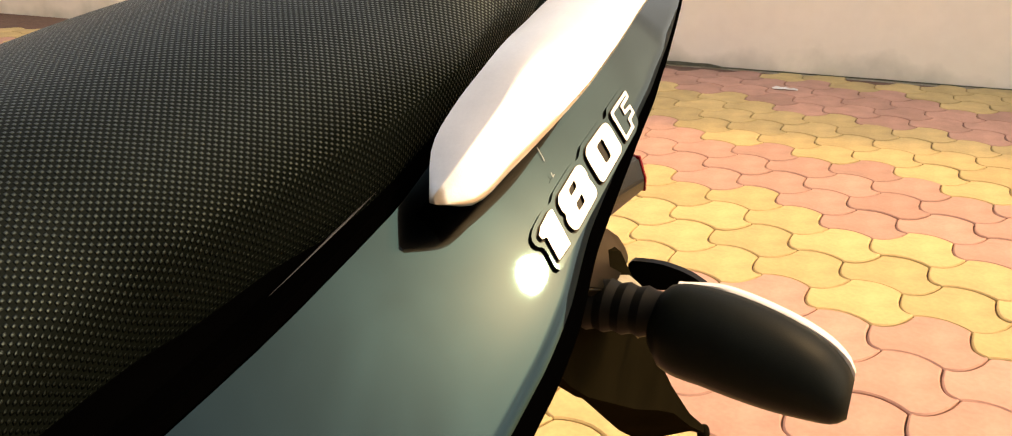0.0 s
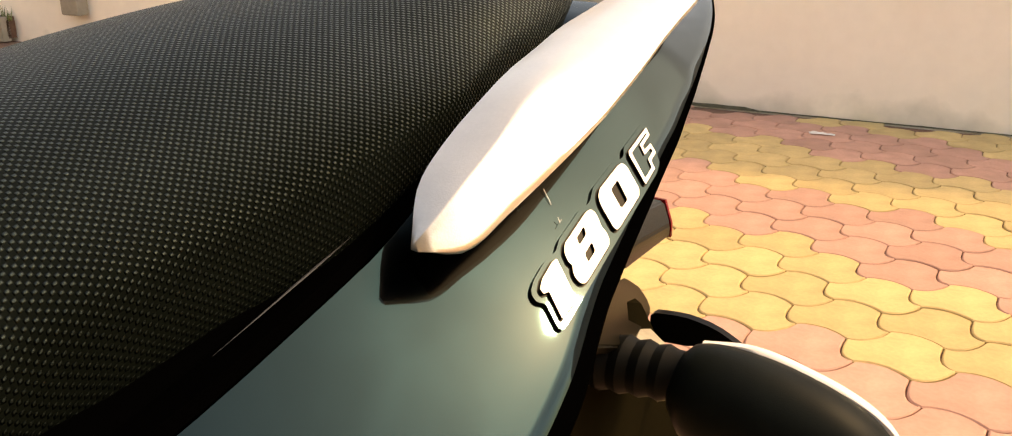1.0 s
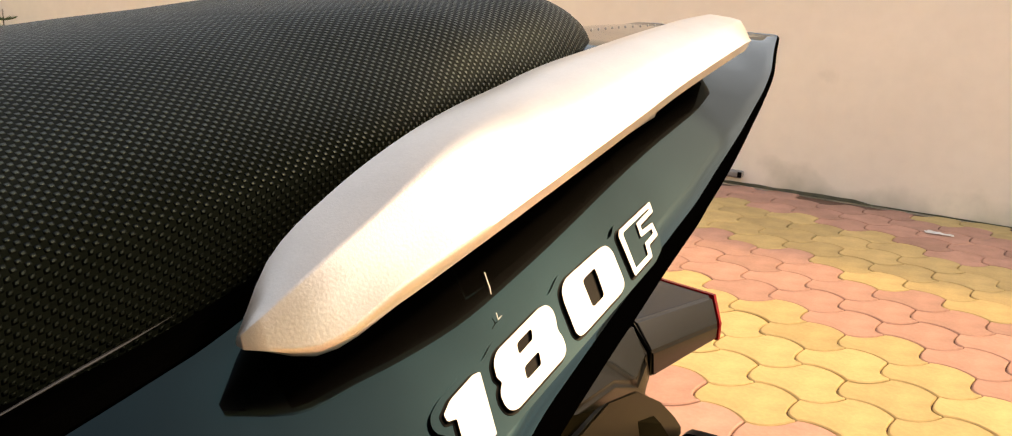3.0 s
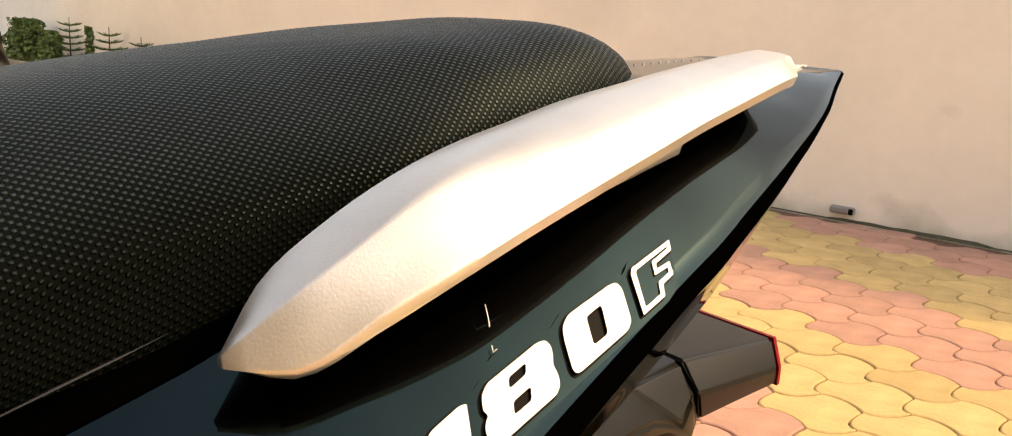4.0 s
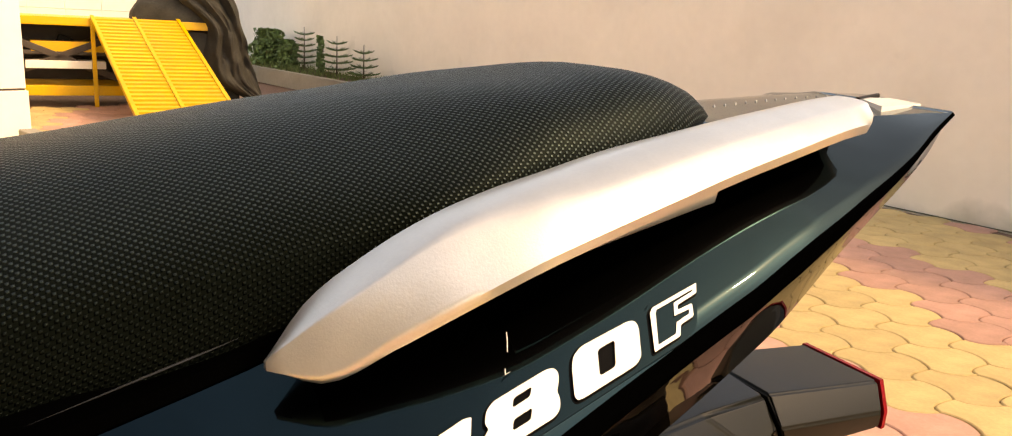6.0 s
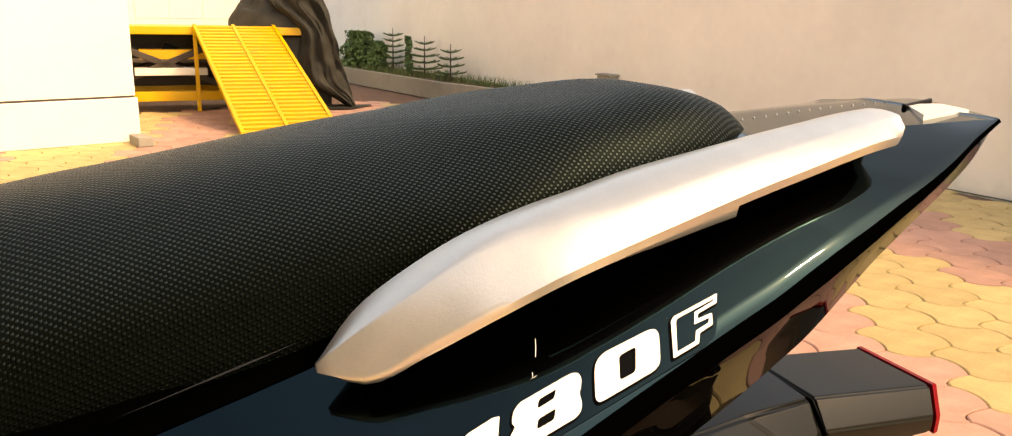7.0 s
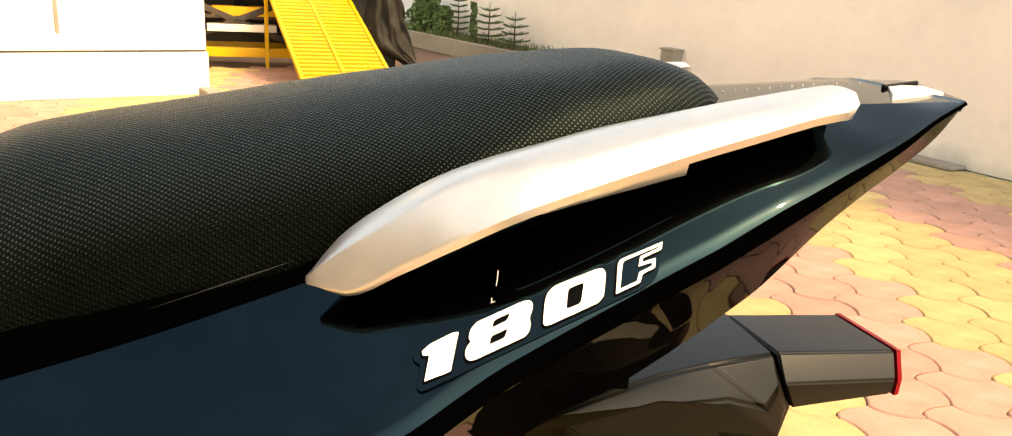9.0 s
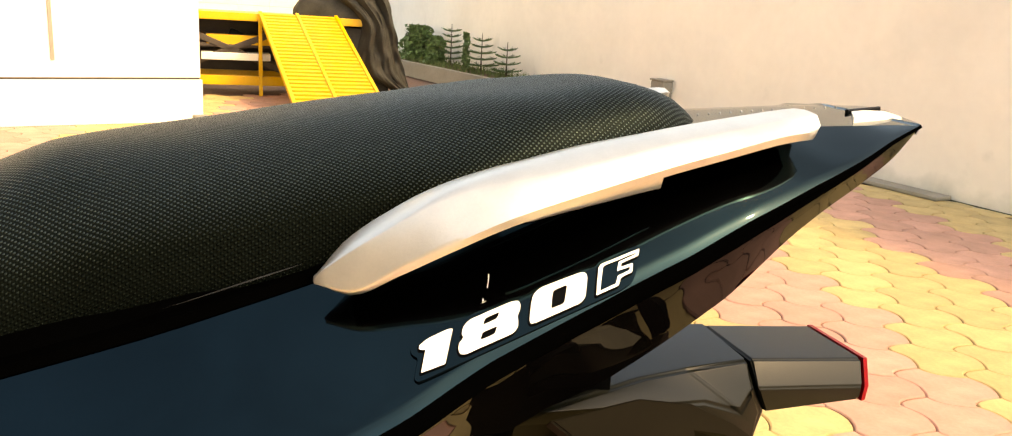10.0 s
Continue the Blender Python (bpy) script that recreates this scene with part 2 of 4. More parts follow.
def loft(rings, closed=True, caps=True, bm=None):
    """A skin over rings of points."""
    bm = bm or bmesh.new()
    vs = [[bm.verts.new(p) for p in ring] for ring in rings]
    n = len(rings[0])
    for a, b in zip(vs, vs[1:]):
        for i in range(n if closed else n - 1):
            j = (i + 1) % n
            bm.faces.new((a[i], a[j], b[j], b[i]))
    if caps and closed:
        bm.faces.new(vs[0][::-1])
        bm.faces.new(vs[-1])
    return bm


def table(rows, s):
    """Reads a row of numbers at s from rows (s, a, b, ...), smoothly."""
    rows = list(rows)
    if s <= rows[0][0]:
        a, b = rows[0], rows[1]
    elif s >= rows[-1][0]:
        a, b = rows[-2], rows[-1]
    else:
        k = next(i for i in range(len(rows) - 1) if rows[i][0] <= s <= rows[i + 1][0])
        a, b = rows[k], rows[k + 1]
        p0, p3 = rows[max(k - 1, 0)], rows[min(k + 2, len(rows) - 1)]
        u, h = (s - a[0]) / (b[0] - a[0]), b[0] - a[0]
        out = []
        for c in range(1, len(a)):
            m0 = (b[c] - p0[c]) / (b[0] - p0[0]) * h
            m1 = (p3[c] - a[c]) / (p3[0] - a[0]) * h
            out.append((2 * u**3 - 3 * u**2 + 1) * a[c] + (u**3 - 2 * u**2 + u) * m0 + (3 * u**2 - 2 * u**3) * b[c] + (u**3 - u**2) * m1)
        return out
    u = (s - a[0]) / (b[0] - a[0])
    return [a[c] + u * (b[c] - a[c]) for c in range(1, len(a))]


def steps(a, b, n):
    return [a + (b - a) * k / (n - 1) for k in range(n)]


# ---- setting ----
WALL_A, WALL_B = 2.66, -0.13


def wall_y(x):
    return WALL_A + WALL_B * x


bm = bmesh.new()
bmesh.ops.create_grid(bm, x_segments=1, y_segments=1, size=150)
for v in bm.verts:
    v.co.z = -0.03
ground = tagged(mesh_ob("ground", bm, EARTH), "pale pink earth and paving around the yard", "ground", kind="structure")

bm = bmesh.new()
vs = [bm.verts.new((x, y, -0.012)) for x, y in ((-14, -7), (6, -7), (6, wall_y(6)), (-14, wall_y(-14)))]
bm.faces.new(vs)
pavement = tagged(mesh_ob("pavement", bm, SAND), "interlocking pink and yellow concrete block paving", "pavement", kind="structure")

WALL_TURN = math.atan(WALL_B)
wall_m = Matrix.Translation((0, WALL_A, 0)) @ Matrix.Rotation(WALL_TURN, 4, "Z")
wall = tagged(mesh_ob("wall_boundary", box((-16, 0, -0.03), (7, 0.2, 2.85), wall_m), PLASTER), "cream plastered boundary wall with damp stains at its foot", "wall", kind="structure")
# damp, mossy fillet at the foot of the wall
bm = bmesh.new()
pts = steps(-4.0, 4.0, 90)
top, front = [], []
for x in pts:
    h = 0.004 + 0.008 * max(0, noise.noise(Vector((x * 2.1, 0, 3)))) + 0.006 * noise.noise(Vector((x * 9, 5, 0)))
    if -0.75 < x < 0.1:
        h += 0.014 + 0.012 * noise.noise(Vector((x * 14, 2, 0)))
    d = 0.006 + 0.01 * abs(noise.noise(Vector((x * 4, 9, 1))))
    top.append(bm.verts.new((x, -0.004, max(h, 0.006))))
    front.append(bm.verts.new((x, -d, -0.002)))
for i in range(len(pts) - 1):
    bm.faces.new((top[i], front[i], front[i + 1], top[i + 1]))
bm.transform(wall_m)
tagged(mesh_ob("wall_foot_moss", bm, MOSS), "dark damp moss along the foot of the wall", "moss", kind="structure")

# unseen dark wall, added to cut light and darken reflections on the machine
tagged(mesh_ob("light_block_wall", box((-6, -5.6, -0.03), (6, -5.4, 4.2)), LIGHT_BLOCK), "unseen plain dark wall added to cut light on the machine", "wall", kind="structure")

# white building
bld = tagged(new("white_building"), "white painted building wall with a low plinth and fine joints", "building")
bld.location = (-6.5, -0.5, 0)
part("wall", box((-5, -9, 0.34), (0, 0, 3.2), bevel=0.004), WHITEWALL, bld)
part("plinth", box((-5, -9, 0), (0.012, 0.012, 0.325), bevel=0.006), WHITEWALL, bld, "white plinth, slightly proud")
part("joint", box((-5, -9, 0.322), (-0.006, -0.006, 0.343)), IRON, bld, "dark joint line")
part("downpipe", box((0.0, -1.02, 0.46), (0.012, -0.995, 3.1), bevel=0.003), CONCRETE, bld, "thin vertical joint strip")
blk = tagged(mesh_ob("wheel_chock_block", box((-0.1, -0.05, 0), (0.12, 0.06, 0.07), Matrix.Translation((-6.3, -0.55, 0)), 0.008), CONCRETE), "small grey concrete block on the paving by the white wall", "block")

# ---- planter and plants ----
PL = Matrix.Translation((-6.1, wall_y(-6.1), 0)) @ Matrix.Rotation(WALL_TURN, 4, "Z")
planter = tagged(new("planter"), "long low concrete planter against the boundary wall", "planter")
planter.matrix_world = PL
part("kerb", loft([[(x, -0.62 * f - 0.05, 0), (x, -0.62 * f + 0.03, 0), (x, -0.62 * f + 0.03, 0.2), (x, -0.62 * f - 0.05, 0.2)] for x, f in ((-8, 1.0), (-4, 0.95), (-1.5, 0.75), (0.1, 0.15))]), CONCRETE, planter)
part("soil", loft([[(x, -0.62 * f, 0.02), (x, -0.01, 0.02), (x, -0.01, 0.2), (x, -0.62 * f, 0.17)] for x, f in ((-8, 1.0), (-4, 0.95), (-1.5, 0.75), (0.1, 0.15))]), SAND, planter)
rng = random.Random(4)
bm = bmesh.new()
for k in range(2600):
    x = -rng.random() ** 0.8 * 6.5 + 0.15
    f = min(1, max(0.12, (0.1 - x) / 4))
    y = -0.03 - rng.random() * 0.6 * f
    h, a, w = 0.05 + 0.09 * rng.random(), rng.random() * 6.28, 0.006
    lx, ly = (rng.random() - 0.5) * 0.1, (rng.random() - 0.5) * 0.1
    q = [bm.verts.new(c) for c in ((x - w * math.cos(a), y - w * math.sin(a), 0.17), (x + w * math.cos(a), y + w * math.sin(a), 0.17), (x + lx, y + ly, 0.17 + h))]
    bm.faces.new(q)
bm.transform(PL)
tagged(mesh_ob("planter_grass", bm, GRASS), "thin dry green grass growing in the planter", "grass", kind="stuff")


def tiered_pine(at, h, tiers, seed):
    r = random.Random(seed)
    t = tagged(new("tiered_pine"), "young tiered pine with level whorls of branches in the planter", "plant", group="young pines in the planter")
    t.matrix_world = PL @ Matrix.Translation(at)
    part("stem", loft([[(0.011 * (1 - z / h * 0.7) * math.cos(a), 0.011 * (1 - z / h * 0.7) * math.sin(a), z) for a in steps(0, 5.2, 6)] for z in steps(0, h, 6)]), BARK, t)
    b = bmesh.new()
    for k in range(tiers):
        z = h * (0.22 + 0.74 * k / tiers)
        ln = 0.2 * (1 - 0.55 * k / tiers) * (0.85 + 0.3 * r.random())
        for j in range(7):
            a = j * 6.283 / 7 + r.random() * 0.4
            d = Vector((math.cos(a), math.sin(a), 0))
            for i in range(10):
                p0 = d * ln * i / 10 + Vector((0, 0, z + 0.03 * (i / 10) ** 2))
                for s in (-1, 1):
                    side = Vector((-d.y, d.x, 0)) * s * 0.03 + Vector((0, 0, 0.02)) + d * 0.03
                    b.faces.new([b.verts.new(p0), b.verts.new(p0 + d * ln * 0.11), b.verts.new(p0 + side)])
                b.faces.new([b.verts.new(p0 + Vector((0, 0, -0.008))), b.verts.new(p0 + d * ln * 0.12), b.verts.new(p0 + Vector((0, 0, 0.012)))])
    part("crown", b, LEAF, t)
    return t


def leafy_bush(at, rad, h, seed, count=700, label="leafy green bush in the planter"):
    r = random.Random(seed)
    t = tagged(new("bush"), label, "bush", group="bushes in the planter")
    t.matrix_world = PL @ Matrix.Translation(at)
    b = bmesh.new()
    for k in range(6):
        a, e = r.random() * 6.28, 0.4 + 0.6 * r.random()
        tip = Vector((math.cos(a) * rad * 0.6, math.sin(a) * rad * 0.5, h * e))
        loft([[Vector((0.006 * math.cos(q), 0.006 * math.sin(q), 0)) for q in (0, 2, 4)], [tip + Vector((0.002 * math.cos(q), 0.002 * math.sin(q), 0)) for q in (0, 2, 4)]], bm=b)
    part("stem", b, BARK, t)
    b = bmesh.new()
    for k in range(count):
        a, u = r.random() * 6.283, r.random()
        rr = rad * (0.55 + 0.5 * noise.noise(Vector((a * 1.3, u * 3, seed)))) * math.sqrt(r.random()) * (1.2 - u * 0.5)
        p = Vector((rr * math.cos(a) * 1.1, rr * math.sin(a) * 0.8, h * (0.08 + 0.9 * u)))
        d = Vector((r.random() - 0.5, r.random() - 0.5, r.random() - 0.3)).normalized() * 0.055
        s = d.orthogonal().normalized() * 0.018
        b.faces.new([b.verts.new(p - d * 0.5), b.verts.new(p + s), b.verts.new(p + d * 0.5), b.verts.new(p - s)])
    part("crown", b, LEAF, t)
    return t


for at, h, n, sd in (((-3.2, -0.3, 0.17), 0.52, 6, 1), ((-2.35, -0.28, 0.17), 0.46, 5, 2), ((-1.75, -0.25, 0.17), 0.4, 4, 3)):
    tiered_pine(at, h * 1.12, n, sd)
leafy_bush((-4.3, -0.3, 0.17), 0.42, 0.52, 5, 2600)
leafy_bush((-3.7, -0.3, 0.17), 0.27, 0.4, 6, 1500)
leafy_bush((-2.75, -0.3, 0.17), 0.08, 0.5, 7, 260, "narrow dark green conifer in the planter")

# ---- yellow service lift with ramp ----
LX = Vector((0.2837, 0.9589, 0))  # along the platform's front edge
LY = Vector((-0.9589, 0.2837, 0))  # away from the ramp
LM = Matrix(((LX.x, LY.x, 0, -8.03), (LX.y, LY.y, 0, 0.53), (0, 0, 1, 0), (0, 0, 0, 1)))
lift = tagged(new("service_lift"), "yellow steel scissor lift table with a slatted loading ramp", "lift")
lift.matrix_world = LM
PH = 0.8
part("platform", box((-1.3, 0, PH - 0.075), (1.05, 0.75, PH), bevel=0.006), LIFT, lift)
part("base_frame", box((-1.25, 0.02, 0.1), (0.95, 0.1, 0.19), bevel=0.006), LIFT, lift)
part("base_frame", box((-1.25, 0.66, 0.1), (0.95, 0.74, 0.19), bevel=0.006), LIFT, lift)
for x in (-1.2, 0.9):
    part("foot", box((x - 0.05, 0.02, 0), (x + 0.05, 0.74, 0.1), bevel=0.004), IRON, lift, "dark steel foot")


def bar(a, b, w, mat, name, parent, label=""):
    a, b = Vector(a), Vector(b)
    d = b - a
    m = Matrix.Translation(a) @ d.to_track_quat("Z", "Y").to_matrix().to_4x4()
    return part(name, box((-w, -w, 0), (w, w, d.length), m, w * 0.25), mat, parent, label)


for y in (0.12, 0.62):
    bar((-0.9, y, 0.19), (0.35, y, PH - 0.1), 0.03, IRON, "scissor_arm", lift, "dark steel scissor arm")
    bar((0.35, y, 0.19), (-0.9, y, PH - 0.1), 0.03, IRON, "scissor_arm", lift, "dark steel scissor arm")
part("cross_bar", box((-0.9, 0.1, 0.46), (0.4, 0.6, 0.5), bevel=0.01), IRON, lift, "rusty cross bar")
# dark sheet added in place of the shade behind the scissor arms
part("underlift_shade", box((-1.25, 0.7, 0.12), (0.95, 0.73, 0.72)), IRON, lift, "dark sheet standing in for the shade under the lift")
part("tray", box((-0.55, 0.05, 0.34), (0.1, 0.3, 0.41), bevel=0.006), WHITEWALL, lift, "pale metal tray under the platform")
part("tray", box((-0.5, 0.1, 0.48), (0.15, 0.3, 0.58), bevel=0.006), LIFT, lift, "yellow motor cover")
bar((0.0, -0.02, 0.0), (0.0, -0.02, PH - 0.02), 0.018, LIFT, "post", lift)
bar((-0.28, 0.3, 0.42), (-0.2, 0.3, 0.62), 0.07, RUBBER, "hose_drum", lift, "black hose drum")
# ramp: two side rails, a centre rail and slats, from the platform's edge down to the paving
RW, RL = 0.73, 1.78


def ramp_pt(x, u, h=0.0):
    return Vector((x * (1 + 0.04 * u) + 0.2 * u, -u * RL - 0.01, (PH - 0.01) * (1 - u) + 0.015 + h))


for x in (0.0, RW * 0.48, RW):
    part("ramp_rail", loft([[ramp_pt(x - 0.015, u, -0.02), ramp_pt(x + 0.015, u, -0.02), ramp_pt(x + 0.015, u, 0.022), ramp_pt(x - 0.015, u, 0.022)] for u in (0, 1)]), LIFT, lift)
for k in range(30):
    u = (k + 0.5) / 30
    part("ramp_slat", loft([[ramp_pt(x, u - 0.008, 0.012), ramp_pt(x, u + 0.008, 0.012), ramp_pt(x, u + 0.008, -0.006), ramp_pt(x, u - 0.008, -0.006)] for x in (0.012, RW - 0.012)]), LIFT, lift)
part("ramp_plate", loft([[ramp_pt(0.01, u, -0.016), ramp_pt(RW - 0.01, u, -0.016), ramp_pt(RW - 0.01, u, -0.01), ramp_pt(0.01, u, -0.01)] for u in (0, 0.99)]), IRON, lift, "shadowed steel sheet under the slats")

# ---- dark tarpaulin: a heap on the platform's end and a fall of folds down to the paving ----
tarp = tagged(new("tarpaulin"), "dark grey tarpaulin heaped on the lift and hanging in folds", "tarpaulin")
tarp.matrix_world = LM @ Matrix.Translation((1.2, 0.05, 0.004))
FALL = [(0.0, 1.46, 1.53), (0.1, 1.31, 1.51), (0.25, 1.03, 1.465), (0.47, 0.957, 1.402), (0.76, 1.0, 1.322), (1.05, 0.72, 1.24), (1.3, 0.8, 1.13)]
rings = []
for z in steps(0.0, 1.3, 34):
    xl, xr = table(FALL, z)
    front, back = [], []
    for u in steps(0, 1, 40):
        x = xl + (xr - xl) * u + 0.02 * noise.noise(Vector((u * 3, z * 5, 6)))
        fold = math.sin(u * 15 + 3.5 * z + 2.2 * noise.noise(Vector((u * 2, z * 2, 1))))
        y = -0.03 + 0.028 * fold * (0.4 + 0.6 * min(1, z + 0.3)) + 0.07 * noise.noise(Vector((u * 3, z * 3.5, 8))) + 0.045 * noise.noise(Vector((u * 9, z * 7, 3))) + 0.02 * noise.noise(Vector((u * 23, z * 19, 5))) - 0.12 * math.sin(math.pi * u)
        front.append((x - 1.2, y - 0.02, z))
    for u in steps(1, 0, 10):
        back.append((xl + (xr - xl) * u - 1.2, 0.3 * math.sin(math.pi * min(0.9, max(0.1, u))) ** 0.5, z))
    rings.append(front + back)
part("fall", loft(rings), TARP, tarp, "hanging folds of tarpaulin", 70)
bm = bmesh.new()
mat_rows = [[(-0.25 + 0.75 * u, -0.3 * math.sin(math.pi * (0.1 + 0.8 * u)) * v * (1 + 0.3 * noise.noise(Vector((u * 4, v, 2)))), 0.012 + 0.02 * abs(noise.noise(Vector((u * 6, v * 5, 9)))) * (1 - v)) for v in steps(0, 1, 8)] for u in steps(0, 1, 16)]
part("skirt", loft(mat_rows, closed=False, bm=bm), TARP, tarp, "edge of tarpaulin trailing on the paving", 60)
rings = []
for i in range(29):
    u = i / 28
    h = 0.42 * math.sin(math.pi * min(1, 0.04 + 0.86 * u)) ** 0.8 + 0.08 * noise.noise(Vector((u * 6, 3, 0)))
    rings.append([(-0.84 + 0.86 * u, 0.3 + 0.34 * math.cos(q) * (0.35 + 0.65 * math.sin(math.pi * (0.08 + 0.7 * u))), PH - 0.01 + max(0.0, h) * math.sin(q) * (1 + 0.35 * noise.noise(Vector((u * 7, q * 3, 2))))) for q in steps(0, math.pi, 26)])
part("bunched_cloth", loft(rings), TARP, tarp, "bunched tarpaulin lying on the platform", 70)
# dark sheet added to fill the space under the platform's end
part("dark_filler", loft([[(x, y, z + 0.03 * noise.noise(Vector((x * 9, z * 6, 4)))) for x, y in ((-0.6, -0.02), (-0.35, 0.02), (-0.1, -0.03), (0.1, 0.02), (0.1, 0.5), (-0.6, 0.5))] for z in (0.0, 0.2, 0.45, 0.7)]), TARP, tarp, "dark sheet filling the space under the platform's end", 60)

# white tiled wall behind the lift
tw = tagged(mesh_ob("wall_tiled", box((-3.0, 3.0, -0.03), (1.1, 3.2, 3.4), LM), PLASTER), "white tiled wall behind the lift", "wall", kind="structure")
tile = bmesh.new()
add_box(tile, (0.004, -0.012, 0.004), (0.396, 0.0, 0.396), bevel=0.003)
tile_me = bpy.data.meshes.new("tile")
tile.to_mesh(tile_me)
tile.free()
tile_me.materials.append(WHITEWALL)
for i in range(10):
    for k in range(8):
        ob = new("tile", tile_me)
        ob.parent = tw
        ob.matrix_basis = LM @ Matrix.Translation((-2.9 + 0.4 * i, 2.9995, 0.02 + 0.4 * k))

# things along the wall
thing_m = Matrix.Translation((-5.24, wall_y(-5.24), 0)) @ Matrix.Rotation(WALL_TURN, 4, "Z")
box_ob = tagged(new("meter_box"), "small grey box fixed to the boundary wall", "box")
box_ob.matrix_world = thing_m
part("body", box((-0.08, -0.12, 0.26), (0.1, -0.002, 0.45), bevel=0.012), CONCRETE, box_ob)
part("lid", box((-0.09, -0.13, 0.45), (0.11, -0.002, 0.465), bevel=0.004), CONCRETE, box_ob)
dev_m = Matrix.Translation((-0.66, wall_y(-0.66), 0)) @ Matrix.Rotation(WALL_TURN, 4, "Z")
dev = tagged(new("wall_drain_spout"), "short dark drain pipe stub set low in the wall", "drain pipe")
dev.matrix_world = dev_m
part("pipe", box((-0.07, -0.05, 0.045), (0.07, 0.0, 0.09), bevel=0.012), STEEL, dev)
part("mouth", box((0.04, -0.056, 0.05), (0.066, -0.048, 0.085), bevel=0.004), BLACK, dev, "dark open mouth")
slab_m = Matrix.Translation((-2.65, wall_y(-2.65), 0)) @ Matrix.Rotation(WALL_TURN, 4, "Z")
tagged(mesh_ob("kerb_slab", box((-0.55, -0.16, 0.002), (0.3, -0.002, 0.03), slab_m, 0.008), CONCRETE), "grey concrete slab lying along the foot of the wall", "slab")
bm = bmesh.new()
rows = []
for u in steps(0, 1, 9):
    rows.append([(0.13 * u + 0.012 * noise.noise(Vector((u * 4, v * 3, 7))), 0.055 * (v - 0.5) * (0.45 + 0.9 * abs(noise.noise(Vector((u * 3, 1, 4))))) + 0.01 * u, 0.004 + 0.016 * abs(noise.noise(Vector((u * 5, v * 4, 1))))) for v in steps(0, 1, 6)])
loft(rows, closed=False, bm=bm)
bm.transform(Matrix.Translation((0.38, 2.13, 0)) @ Matrix.Rotation(-0.2, 4, "Z"))
tagged(mesh_ob("paper_scrap", bm, PAPER, 25), "crumpled scrap of white paper lying on the paving", "paper")

# ---- motorcycle tail ----
HZ = 0.916
bike = tagged(new("motorcycle"), "dark blue-black motorcycle with silver grab rails and a grained black seat", "motorcycle")
bike.matrix_world = Matrix.Translation((-0.205, -2.291, 0)) @ Matrix.Rotation(radians(-15), 4, "Z")
MID = -0.065
SEAT_MID = -0.08


def Q(s, w, z):
    """A place on the machine: s towards its tail, w out to its left, z over the rail's front tip."""
    return Vector((w, s, z + HZ))


def M(p):
    """The same place on the other side of the machine."""
    return Vector((2 * MID - p.x, p.y, p.z))


CREASE = [(-0.3, 0.030, -0.146), (-0.2, 0.040, -0.1195), (-0.1, 0.042, -0.0891), (-0.0185, 0.0410, -0.0618), (0.0043, 0.0405, -0.0540), (0.0261, 0.0385, -0.0453), (0.0371, 0.0365, -0.0402), (0.0464, 0.0345, -0.0357), (0.0613, 0.0318, -0.0287), (0.0733, 0.0305, -0.0238), (0.0858, 0.0293, -0.0188), (0.0987, 0.0281, -0.0137), (0.1119, 0.0270, -0.0086), (0.1257, 0.0257, -0.0031), (0.1396, 0.0246, 0.0023), (0.1539, 0.0235, 0.0078), (0.1713, 0.0213, 0.0151), (0.1852, 0.0196, 0.0208), (0.2018, 0.0170, 0.0267), (0.2201, 0.0137, 0.0333), (0.2397, 0.0098, 0.0398), (0.2608, 0.0042, 0.0465), (0.2844, -0.004, 0.0540), (0.31, -0.0125, 0.0610)]
SLOPE = [(-0.3, 0.765), (0.0, 0.765), (0.1, 0.765), (0.17, 0.765), (0.2, 0.7), (0.23, 0.55), (0.25, 0.45), (0.285, 0.33), (0.31, 0.1)]
DROP = [(-0.3, 0.003), (0.1, 0.003), (0.15, 0.0026), (0.2, 0.0017), (0.23, 0.0011), (0.26, 0.0007), (0.31, 0.0003)]
ROUND = 0.0042  # how far the panel's face bends over before its crease
BOUND = [(-0.3, -0.033), (-0.2, -0.027), (-0.11, -0.0208), (-0.06, -0.0170), (-0.02, -0.0155), (0.0, -0.0150), (0.0125, -0.0155), (0.03, -0.0165), (0.06, -0.017), (0.14, -0.017)]
LOWER = [(-0.3, -0.02, -0.30), (-0.1, -0.01, -0.19), (0.0, -0.006, -0.127), (0.1, -0.001, -0.0695), (0.126, 0.001, -0.0583), (0.156, 0.002, -0.0418), (0.18, 0.003, -0.0262), (0.193, 0.0035, -0.017), (0.22, 0.0045, 0.0078), (0.24, 0.003, 0.021), (0.265, -0.002, 0.0325), (0.29, -0.0085, 0.0440), (0.31, -0.0145, 0.0575)]
TOP = [(0.0, 0.01), (0.1, 0.04), (0.15, 0.0550), (0.175, 0.0566), (0.2, 0.0576), (0.23, 0.0587), (0.27, 0.0604), (0.31, 0.0620)]


def crease(s):
    w, z = table(CREASE, s)
    k = min(1.0, max(0.1, (0.32 - s) / 0.13))
    return w + 0.0015 * k, z + 0.0018 * k


def skin_z(s, w):
    """Height of the side panel's face: flat, and bent over towards its crease."""
    cw, cz = crease(s)
    d = max(0.0, cw - w)
    return cz + table(SLOPE, s)[0] * d + table(DROP, s)[0] * (1 - (1 - min(d / ROUND, 1.0)) ** 2)


